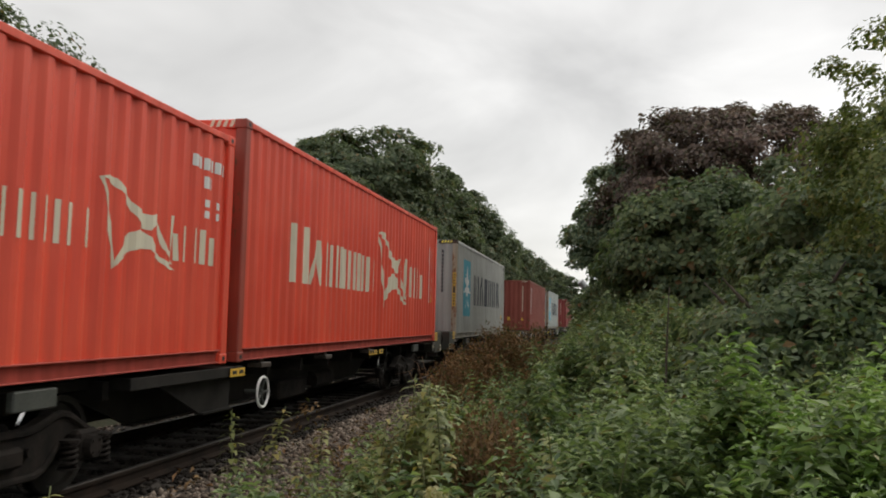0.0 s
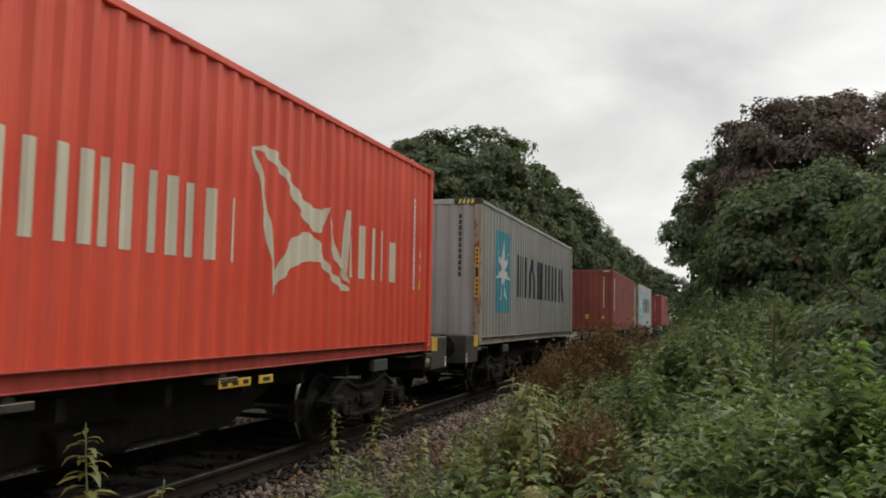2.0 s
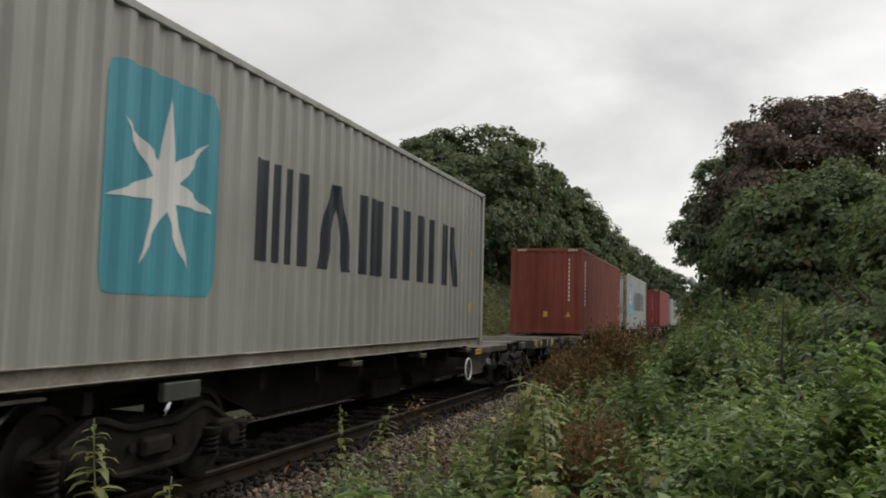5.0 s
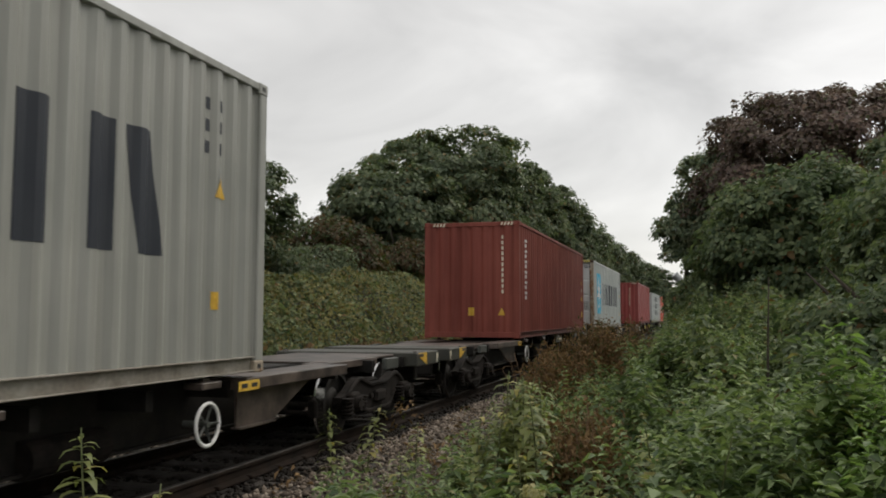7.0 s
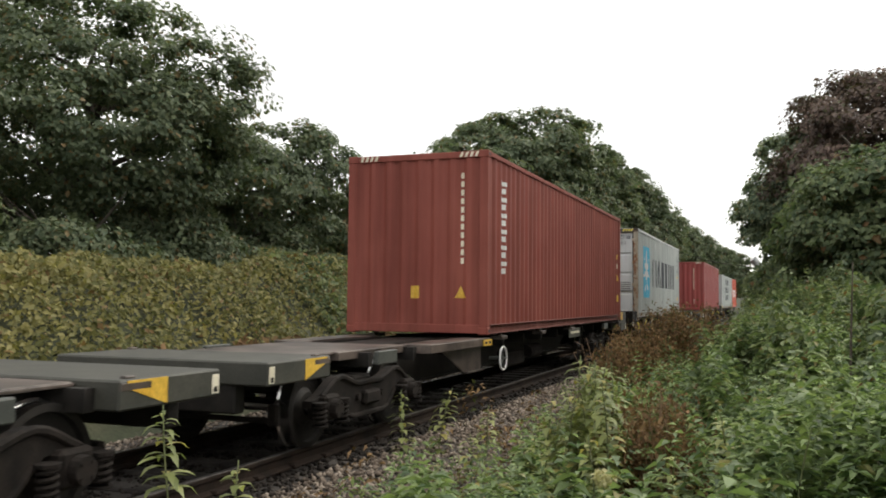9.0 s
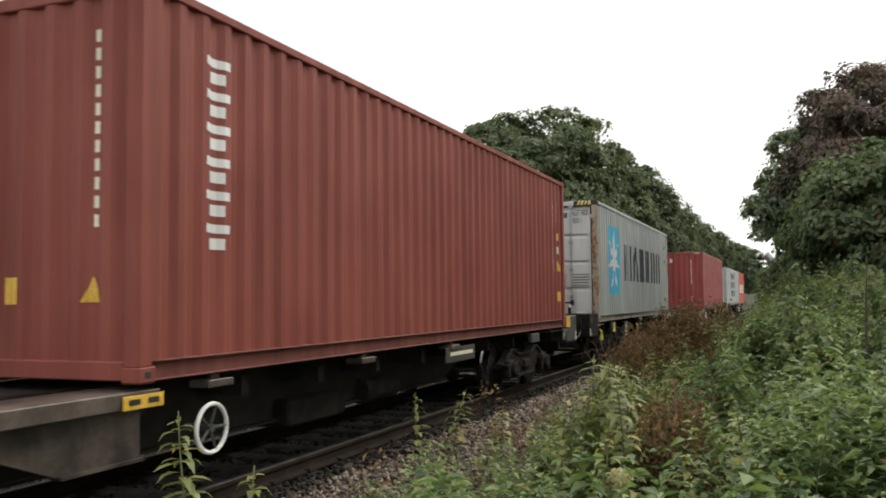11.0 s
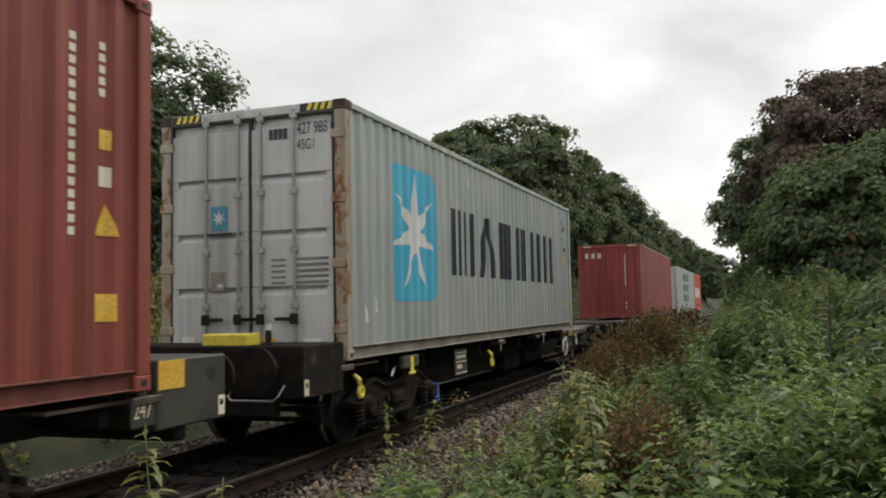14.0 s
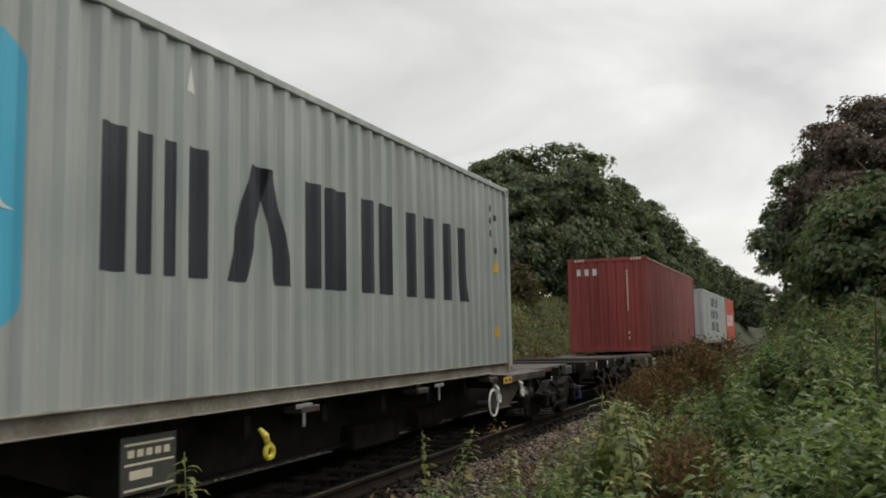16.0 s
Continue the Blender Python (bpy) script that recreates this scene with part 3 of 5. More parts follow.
    if not doors:
        part("end_wall", sheet(2 * (W2 - POST), 0.15, high - 0.10, front), end_mat, c)
    else:
        for sx in (-1, 1):
            xa, xb = sorted((sx * 0.012, sx * (W2 - POST)))
            leaf = part("door", boxes((xa, xb, -hl + 0.06, -hl + 0.10, 0.16, high - 0.12), bevel=0.006), end_mat, c, "grey steel container door")
            for k in range(4):
                z0 = 0.20 + k * (high - 0.36) / 4
                z1 = z0 + (high - 0.36) / 4 - 0.10
                part("door_panel", boxes((xa + 0.012, xb - 0.012, -hl + 0.006, -hl + 0.062, z0 - 0.002, z1 + 0.002), bevel=0.008), end_mat, leaf)
                if k < 3:
                    lg = bmesh.new()
                    a, b0 = z1 + 0.004, -hl + 0.006
                    q = [[lg.verts.new((x, y, z)) for y, z in ((b0, a - 0.004), (-hl + 0.062, a - 0.004), (-hl + 0.062, a + 0.068))] for x in (xa + 0.10, xb - 0.10)]
                    lg.faces.new(q[0]); lg.faces.new(q[1][::-1])
                    for i in range(3):
                        lg.faces.new((q[0][i], q[1][i], q[1][(i + 1) % 3], q[0][(i + 1) % 3]))
                    part("door_ledge", lg, end_mat, leaf)
                    for e0, e1 in ((xa + 0.012, xa + 0.10), (xb - 0.10, xb - 0.012)):
                        part("door_stile", boxes((e0, e1, -hl + 0.006, -hl + 0.062, z1 + 0.004, z1 + 0.096)), end_mat, leaf)
            part("door_seal", boxes((sx * 0.012 - 0.010, sx * 0.012 + 0.010, -hl + 0.02, -hl + 0.05, 0.16, high - 0.12)), BLACKMARK, leaf, "black rubber seal")
            xe = sx * (W2 - POST - 0.012)
            part("door_seal", boxes((xe - 0.012, xe + 0.012, -hl - 0.001, -hl + 0.05, 0.16, high - 0.12)), BLACKMARK, leaf, "black rubber seal")
            for z in (0.158, high - 0.128):
                part("door_seal", boxes((xa, xb, -hl + 0.002, -hl + 0.05, z - 0.012, z + 0.012)), BLACKMARK, leaf, "black rubber seal")
            for xr in (0.15, 0.58):
                b = bmesh.new()
                cyl(b, (sx * xr, -hl - 0.018, 0.09), (sx * xr, -hl - 0.018, high - 0.06), 0.017, n=8)
                for z in (0.14, 0.62, 1.25, 1.9, high - 0.14):
                    box(b, sx * xr - 0.045, sx * xr + 0.045, -hl - 0.034, -hl + 0.01, z - 0.035, z + 0.035, bevel=0.008)
                bar = part("locking_bar", b, GALV, leaf, "galvanised locking bar")
                h = bmesh.new()
                box(h, min(sx * xr, sx * (xr - 0.24)), max(sx * xr, sx * (xr - 0.24)), -hl - 0.05, -hl - 0.03, 0.45, 0.49, bevel=0.006)
                box(h, sx * xr - 0.05, sx * xr + 0.05, -hl - 0.055, -hl - 0.02, 0.41, 0.53, bevel=0.01)
                part("door_handle", h, FRAME, leaf, "dark locking handle")
            for k in range(4):
                z = 0.35 + k * 0.72
                xa2, xb2 = sorted((sx * (W2 - 0.18), sx * (W2 + 0.012)))
                part("hinge", boxes((xa2, xb2, -hl - 0.014, -hl + 0.02, z - 0.05, z + 0.05), bevel=0.008), post_mat, c)
    return c, near, front


def number_bars(c, name, place, u, v, n, h, w, step, mat, vertical=True, label="rows of small painted markings"):
    rows = []
    for i in range(n):
        z = v - i * step if vertical else v
        uu = u if vertical else u + i * step
        rows.append([(uu, z), (uu + w, z), (uu + w, z + h), (uu, z + h)])
    tagged(part(name, painted(rows, place), mat, c, label), kind="stuff")


def sail_logo(u, k, z):
    """Two sweeping cream shapes, k wide each, from u; z maps 0..1 to height."""
    a = [(0.00, 0.95), (0.11, 1.0), (0.20, 0.98), (0.27, 0.90), (0.42, 0.74), (0.52, 0.68), (0.62, 0.67), (0.72, 0.71), (0.69, 0.58), (0.62, 0.49), (0.53, 0.50), (0.38, 0.67), (0.27, 0.83), (0.10, 0.94)]
    b = [(0.19, 0.00), (0.22, 0.15), (0.30, 0.32), (0.37, 0.42), (0.48, 0.48), (0.57, 0.46), (0.64, 0.41), (0.69, 0.30), (0.79, 0.20), (1.0, 0.07), (0.87, 0.07), (0.75, 0.17), (0.63, 0.27), (0.52, 0.27), (0.39, 0.22), (0.26, 0.10)]
    e = [(0.00, 0.95), (0.03, 0.95), (0.10, 0.76), (0.17, 0.49), (0.21, 0.05), (0.19, 0.00), (0.18, 0.23), (0.09, 0.59), (0.06, 0.78)]
    g = [(0.72, 0.64), (0.78, 0.51), (0.83, 0.35), (0.97, 0.13), (0.92, 0.15), (0.80, 0.31), (0.74, 0.47)]
    return [[(u + p * k, z(q)) for p, q in s] for s in (a, b, e, g)]


def stroke_parts(c, rows, place, mat, label):
    """Each painted stroke is a part of its own."""
    for r in bars(*rows):
        part("painted_stroke", painted([r], place), mat, c, label)


def red_wordmark(c, near, u0, k, zb):
    """A row of plain cream uprights and a swooping emblem; k scales it."""
    ups = [(0, 0, 0.16, 0.82), (0.52, 0, 0.17, 0.82), (0.78, 0.24, 0.09, 0.68), (1.20, -0.16, 0.17, 0.68), (1.50, 0, 0.06, 0.68), (1.72, 0.0, 0.10, 0.66), (2.02, 0.0, 0.14, 0.68), (2.27, 0, 0.12, 0.68),
           (2.50, 0, 0.07, 0.66), (2.74, 0, 0.11, 0.66), (3.08, 0, 0.06, 0.66), (3.32, 0, 0.11, 0.66), (3.60, 0, 0.08, 0.64), (3.90, 0, 0.13, 0.64), (4.30, 0, 0.08, 0.60),
           (6.88, 0.12, 0.14, 0.82), (7.14, -0.04, 0.12, 0.50), (7.47, 0, 0.13, 0.68), (7.86, 0, 0.11, 0.68), (8.18, 0, 0.13, 0.68), (8.60, 0, 0.15, 0.56)]
    stroke_parts(c, [(u0 + u * k, u0 + (u + ln) * k, w * k, zb, zb + h * k) for u, ln, w, h in ups], near, CREAM, "plain cream painted bar")
    for shape in sail_logo(u0 + 4.64 * k, 2.57 * k, lambda q: zb + (-0.28 + 1.50 * q) * k):
        part("painted_emblem", painted([shape], near), CREAM, c, "cream swooping emblem shape")


def star_wordmark(c, near, square, u0, u1, s0, s1, zs0, zs1, r=0.72, off=0.0):
    """A star on a coloured square and a row of plain dark bars."""
    part("painted_square", painted(rounded(s0, s1, zs0, zs1), near), square, c, "blue painted square")
    part("painted_star", painted(star((s0 + s1) / 2 + off, (zs0 + zs1) / 2, r, 0.29 * r), near, 0.008), WHITE, c, "white star")
    w = u1 - u0
    ups = [(0, 0, 0.034), (0.050, 0.0, 0.022), (0.090, 0.0, 0.020), (0.128, 0, 0.032), (0.195, 0.048, 0.038), (0.300, -0.046, 0.038), (0.365, 0, 0.042), (0.425, 0, 0.052), (0.525, 0, 0.042), (0.590, 0.0, 0.044),
           (0.692, 0, 0.046), (0.760, 0, 0.046), (0.862, 0, 0.040), (0.945, -0.022, 0.044)]
    stroke_parts(c, [(u0 + u * w, u0 + (u + ln) * w, wd * w, 1.04, 2.04) for u, ln, wd in ups], near, NAVY, "plain dark navy painted bar")


def triangle_sticker(c, name, place, u, z, s, mat=None):
    part(name, painted([[(u, z), (u + s, z), (u + s / 2, z + s)]], place, 0.006), mat or YELLOW, c, "yellow warning triangle")


def square_sticker(c, place, u, z, w, h, mat=None):
    part("label_sticker", painted([[(u, z), (u + w, z), (u + w, z + h), (u, z + h)]], place, 0.006), mat or YELLOW, c, "square yellow label")


L40, L20, HC, STD = 12.192, 6.058, 2.896, 2.591
train = []      # (thing, distance along the train of its middle, height)

# red twenty-foot container, leading
a_c, near, front = container("bright red corrugated container, short, with cream strokes", RED, RED, REDPOST, L20, STD)
red_wordmark(a_c, near, 0.76, 0.545, 1.08)
number_bars(a_c, "painted_markings", near, 4.96, 2.10, 6, 0.13, 0.10, 0.135, WHITE, False)
number_bars(a_c, "painted_markings", near, 5.24, 1.90, 2, 0.13, 0.09, 0.11, WHITE, False)
number_bars(a_c, "painted_markings", near, 5.26, 1.70, 2, 0.08, 0.10, 0.12, WHITE)
number_bars(a_c, "painted_markings", near, 5.54, 1.70, 2, 0.08, 0.05, 0.12, WHITE)
train.append((a_c, 9.226 - L20 / 2, 1.0))

# red forty-foot container
b_c, near, front = container("bright red corrugated high container with cream strokes", RED, RED, REDPOST, L40, HC)
red_wordmark(b_c, near, 1.58, 1.0, 1.02)
number_bars(b_c, "painted_markings", near, 11.12, 2.26, 17, 0.065, 0.09, 0.082, WHITE)
number_bars(b_c, "painted_markings", near, 11.46, 2.26, 7, 0.065, 0.10, 0.082, WHITE)
number_bars(b_c, "painted_markings", near, 11.42, 1.45, 3, 0.10, 0.11, 0.22, CREAM)
triangle_sticker(b_c, "warning_triangle", near, 11.36, 0.96, 0.24)
train.append((b_c, 9.538 + L40 / 2, 1.0))

# grey container with a teal square
c_c, near, front = container("weathered grey container with a white star on teal", GREY, GREYEND, RUSTY, L40, HC)
star_wordmark(c_c, near, TEAL, 3.36, 10.40, 1.17, 2.72, 0.66, 2.42)
number_bars(c_c, "painted_markings", front, 1.83, 2.50, 11, 0.09, 0.06, 0.115, NAVY)
number_bars(c_c, "painted_markings", near, 10.95, 2.42, 3, 0.11, 0.10, 0.2, NAVY)
number_bars(c_c, "painted_markings", near, 11.17, 2.42, 3, 0.11, 0.08, 0.2, NAVY)
number_bars(c_c, "painted_markings", near, 11.17, 1.86, 2, 0.06, 0.10, 0.08, GREYEND)
triangle_sticker(c_c, "warning_triangle", near, 11.11, 1.63, 0.22)
square_sticker(c_c, near, 11.09, 0.61, 0.16, 0.16)
for x in (1.148, -1.148):
    strip = part("yellow_strip", boxes((x - 0.045, x + 0.045, -L40 / 2 - 0.004, -L40 / 2 + 0.01, 0.94, 1.92)), YELLOW, c_c, "yellow height-warning strip")
    tagged(part("strip_marks", boxes((x - 0.03, x + 0.03, -L40 / 2 - 0.007, -L40 / 2 - 0.003, 1.33, 1.53), *[(x - 0.022, x + 0.022, -L40 / 2 - 0.007, -L40 / 2 - 0.003, 0.98 + 0.085 * k, 1.03 + 0.085 * k) for k in range(4)], *[(x - 0.022, x + 0.022, -L40 / 2 - 0.007, -L40 / 2 - 0.003, 1.58 + 0.085 * k, 1.63 + 0.085 * k) for k in range(4)]), BLACKMARK, strip), kind="stuff")
train.append((c_c, 24.882 + L40 / 2, 1.0))

# red-brown container
d_c, near, front = container("red-brown corrugated container with upright white strokes", BROWN, BROWN, BROWN, L40, HC)
for k in range(6):
    z = 2.30 - 0.265 * k
    stroke_parts(d_c, [(0.60, 0.60, 0.30, z + 0.13, z + 0.20), (0.66, 0.66, 0.18, z, z + 0.09)], near, WHITE, "plain white painted bar")
number_bars(d_c, "painted_markings", front, 1.84, 2.46, 11, 0.09, 0.055, 0.135, CREAM)
square_sticker(d_c, front, 0.99, 0.56, 0.16, 0.20)
triangle_sticker(d_c, "warning_triangle", front, 1.75, 0.57, 0.19)
number_bars(d_c, "painted_markings", near, 11.27, 2.40, 17, 0.055, 0.06, 0.082, CREAM)
number_bars(d_c, "painted_markings", near, 11.55, 2.40, 5, 0.055, 0.06, 0.082, CREAM)
square_sticker(d_c, near, 11.55, 1.70, 0.10, 0.14)
square_sticker(d_c, near, 11.55, 1.44, 0.10, 0.14, CREAM)
triangle_sticker(d_c, "warning_triangle", near, 11.50, 1.10, 0.22)
square_sticker(d_c, near, 11.50, 0.51, 0.20, 0.19)
train.append((d_c, 50.07 + L40 / 2, 1.0))

# pale container with its doors in front
e_c, near, front = container("pale grey container with rusty posts, white star on blue", PALE, DOOR, RUSTY, L40, HC, doors=True)
star_wordmark(e_c, near, SKYBLUE, 3.36, 10.32, 1.19, 2.76, 0.65, 2.40, 0.80, -0.04)
fy = -L40 / 2 - 0.001
m_face = Matrix(((1, 0, 0, 0), (0, 0, -1, 0), (0, 1, 0, 0), (0, 0, 0, 1)))
text_part("painted_number", "427 988 0", 0.19, NAVY, e_c, Matrix.Translation((0.62, fy, 2.50)) @ m_face, width=0.62)
text_part("painted_number", "45G1", 0.17, NAVY, e_c, Matrix.Translation((0.62, fy, 2.33)) @ m_face, width=0.62)
part("painted_markings", boxes(*[(0.26 + 0.062 * k, 0.31 + 0.062 * k, fy - 0.002, fy + 0.002, 2.50, 2.62) for k in range(4)]), NAVY, e_c)
part("painted_markings", boxes(*[(0.28, 0.46, fy - 0.002, fy + 0.002, 1.12 - 0.065 * k, 1.145 - 0.065 * k) for k in range(5)], *[(0.60, 1.00, fy - 0.002, fy + 0.002, 1.12 - 0.065 * k, 1.15 - 0.065 * k) for k in range(5)]), GREYMARK, e_c)
part("blue_badge", boxes((-0.52, -0.30, fy - 0.003, fy + 0.004, 1.50, 1.78)), TEAL, e_c, "small blue badge with a white star")
sb = bmesh.new()
sb.faces.new([sb.verts.new((u, fy - 0.006, v)) for u, v in star(-0.41, 1.64, 0.10, 0.035)[0]])
part("badge_star", sb, WHITE, e_c)
part("badge_mark", boxes((-0.58, -0.24, fy - 0.003, fy + 0.002, 1.44, 1.47)), NAVY, e_c)
part("data_plate", boxes((-0.52, -0.33, fy - 0.004, fy + 0.004, 0.80, 1.02)), RAILDIRT, e_c, "brownish approval plate")
part("plate_mark", boxes((-0.43, -0.36, fy - 0.007, fy, 0.84, 0.88)), WHITE, e_c)
part("door_sticker", boxes((0.12, 0.34, fy - 0.004, fy + 0.004, 0.17, 0.25)), YELLOW, e_c, "orange sticker")
part("door_sticker", boxes((0.68, 0.90, fy - 0.004, fy + 0.004, 0.20, 0.25)), WHITE, e_c, "white sticker")
part("door_sticker", boxes((-0.92, -0.76, fy - 0.004, fy + 0.004, 0.17, 0.28)), WHITE, e_c, "white sticker")
number_bars(e_c, "painted_markings", near, 11.12, 2.42, 3, 0.10, 0.10, 0.19, NAVY)
triangle_sticker(e_c, "warning_triangle", near, 11.30, 1.52, 0.20)
square_sticker(e_c, near, 11.34, 0.55, 0.10, 0.15)
number_bars(e_c, "painted_markings", near, 11.36, 2.30, 2, 0.09, 0.08, 0.5, NAVY)
for u, z in ((0.62, 0.52), (0.36, 0.40), (4.2, 2.45)):
    part("paint_patch", painted([[(u, z), (u + 0.14, z + 0.01), (u + 0.11, z + 0.16), (u + 0.05, z + 0.22), (u + 0.02, z + 0.1)]], near), WHITE, e_c, "pale touched-up paint")
train.append((e_c, 65.504 + L40 / 2, 1.0))

# maroon container
f_c, near, front = container("maroon corrugated container with small white strokes", MAROON, MAROON, MAROON, L40, HC)
stroke_parts(f_c, [(0.14 + 0.25 * k, 0.14 + 0.25 * k, 0.13, 2.37, 2.57) for k in range(3)], front, WHITE, "small plain white painted bar")
number_bars(f_c, "painted_markings", front, 1.68, 2.42, 12, 0.07, 0.04, 0.105, CREAM)
number_bars(f_c, "painted_markings", front, 1.68, 0.55, 2, 0.08, 0.05, 0.16, CREAM)
number_bars(f_c, "painted_markings", near, 0.32, 2.28, 6, 0.09, 0.16, 0.17, WHITE)
train.append((f_c, 91.1 + L40 / 2, 1.0))

# far containers
g_c, near, front = container("pale grey container with stacked dark strokes, far down the train", PALE, DOOR, DOOR, L40, STD)
for r in range(3):
    stroke_parts(g_c, [(3.6 + 0.75 * k, 3.6 + 0.75 * k, 0.42, 0.62 + 0.62 * r, 1.06 + 0.62 * r) for k in range(5)], near, NAVY, "plain dark painted block")
train.append((g_c, 106.957 + L40 / 2, 1.0))
h_c, near, front = container("orange-red short container with white strokes", ORANGE, ORANGE, ORANGE, L20, STD)
stroke_parts(h_c, [(0.7 + 0.55 * k, 0.7 + 0.55 * k, 0.28, 0.9, 1.6) for k in range(8)], near, WHITE, "plain white painted bar")
train.append((h_c, 119.35 + L20 / 2, 1.0))


# ---- container wagons ----
WL = 19.3
wheelsets = []


def profile_ring(bm, rows, x_axis=0.0, n=40):
    """Turned shape about the x axis: rows of (x, radius)."""
    rs = []
    for x, r in rows:
        rs.append([bm.verts.new((x, r * math.cos(2 * math.pi * j / n), r * math.sin(2 * math.pi * j / n))) for j in range(n)])
    for a, b in zip(rs, rs[1:]):
        for j in range(n):
            bm.faces.new((a[j], a[(j + 1) % n], b[(j + 1) % n], b[j]))
    return bm


WR = 0.42


def wheel_mesh():
    b = bmesh.new()
    for s in (-1, 1):
        profile_ring(b, [(s * x, r) for x, r in [(0.66, 0.09), (0.67, 0.16), (0.70, 0.20), (0.73, 0.30), (0.70, 0.36), (0.685, 0.37), (0.685, 0.445), (0.705, 0.45)]])
        profile_ring(b, [(s * x, r) for x, r in [(0.835, WR - 0.004), (0.835, 0.36), (0.785, 0.35), (0.76, 0.20), (0.80, 0.15), (0.81, 0.09)]])
        for k in range(6):
            a = k * math.pi / 3
            cyl(b, (s * 0.755, 0.26 * math.cos(a), 0.26 * math.sin(a)), (s * 0.772, 0.26 * math.cos(a), 0.26 * math.sin(a)), 0.03, n=8)
    cyl(b, (-1.0, 0, 0), (1.0, 0, 0), 0.075, n=14)
    n = len(b.faces)
    for s in (-1, 1):
        profile_ring(b, [(s * x, r) for x, r in [(0.705, 0.45), (0.72, 0.424), (0.835, WR - 0.004)]])
    b.faces.ensure_lookup_table()
    for f in b.faces[n:]:
        f.material_index = 1
    me = mesh_of("wheelset", b, FRAME)
    me.materials.append(TREAD)
    return me


DISC = wheel_mesh()


def bogie_mesh():
    b = bmesh.new()
    ys = np.linspace(-1.3, 1.3, 27)
    top = [0.50 + 0.22 * math.exp(-((abs(y) - 0.72) / 0.34) ** 2) + 0.13 * math.exp(-(y / 0.45) ** 2) for y in ys]
    low = [0.24 + 0.30 * float(smooth(0.42, 0.85, abs(y))) - 0.10 * float(smooth(1.1, 1.3, abs(y))) for y in ys]
    for s in (-1, 1):
        pts = [(y, z) for y, z in zip(ys, top)] + [(y, min(z, t - 0.06)) for y, z, t in list(zip(ys, low, top))[::-1]]
        plate(b, pts, *sorted((s * 0.92, s * 1.03)))
        tube(b, [(s * 1.03, y, z - 0.02) for y, z in zip(ys[2:-2], top[2:-2])], [0.035] * 23, 7)
        tube(b, [(s * 1.03, y, z + 0.02) for y, z in zip(ys[6:-6], low[6:-6])], [0.03] * 15, 7)
        box(b, *sorted((s * 0.98, s * 1.10)), -0.20, 0.20, 0.36, 0.52, bevel=0.03)
        for y in (-0.3, 0.3):
            cyl(b, (s * 1.0, y, 0.46), (s * 1.07, y, 0.46), 0.04, n=10)
    box(b, -0.95, 0.95, -0.22, 0.22, 0.42, 0.68, bevel=0.03)
    for y in (-1.58, 1.58):
        cyl(b, (-0.72, y, 0.34), (0.72, y, 0.34), 0.03, n=8)
        for s in (-1, 1):
            box(b, *sorted((s * 0.69, s * 0.81)), y * 0.985 - 0.04, y * 0.985 + 0.04, 0.28, 0.50, bevel=0.02)
            cyl(b, (s * 0.75, y, 0.48), (s * 0.6, y * 0.6, 0.62), 0.02, n=6)
    return mesh_of("bogie", b, BOGIE)


def axle_box_mesh():
    b = bmesh.new()
    box(b, -0.14, 0.10, -0.15, 0.15, 0.30, 0.56, bevel=0.03)
    cyl(b, (0.08, 0, WR), (0.17, 0, WR), 0.105, 0.095, n=16)
    for k in range(4):
        a = math.pi / 4 + k * math.pi / 2
        cyl(b, (0.16, 0.07 * math.cos(a), WR + 0.07 * math.sin(a)), (0.18, 0.07 * math.cos(a), WR + 0.07 * math.sin(a)), 0.014, n=6)
    return mesh_of("axle_box", b, BOGIE)


def spring_mesh(mat):
    b = bmesh.new()
    pts = [(0.06 * math.cos(a), 0.06 * math.sin(a), 0.27 + 0.21 * a / (6.283 * 4.5)) for a in np.linspace(0, 6.283 * 4.5, 50)]
    tube(b, pts, [0.018] * len(pts), 6)
    cyl(b, (0, 0, 0.255), (0, 0, 0.272), 0.085, n=12)
    cyl(b, (0, 0, 0.475), (0, 0, 0.50), 0.085, n=12)
    return mesh_of("coil_spring", b, mat)


BOGIE_ME, AXLE_ME, SPRING_DARK, SPRING_BLUE = bogie_mesh(), axle_box_mesh(), spring_mesh(BOGIE), spring_mesh(BLUE)


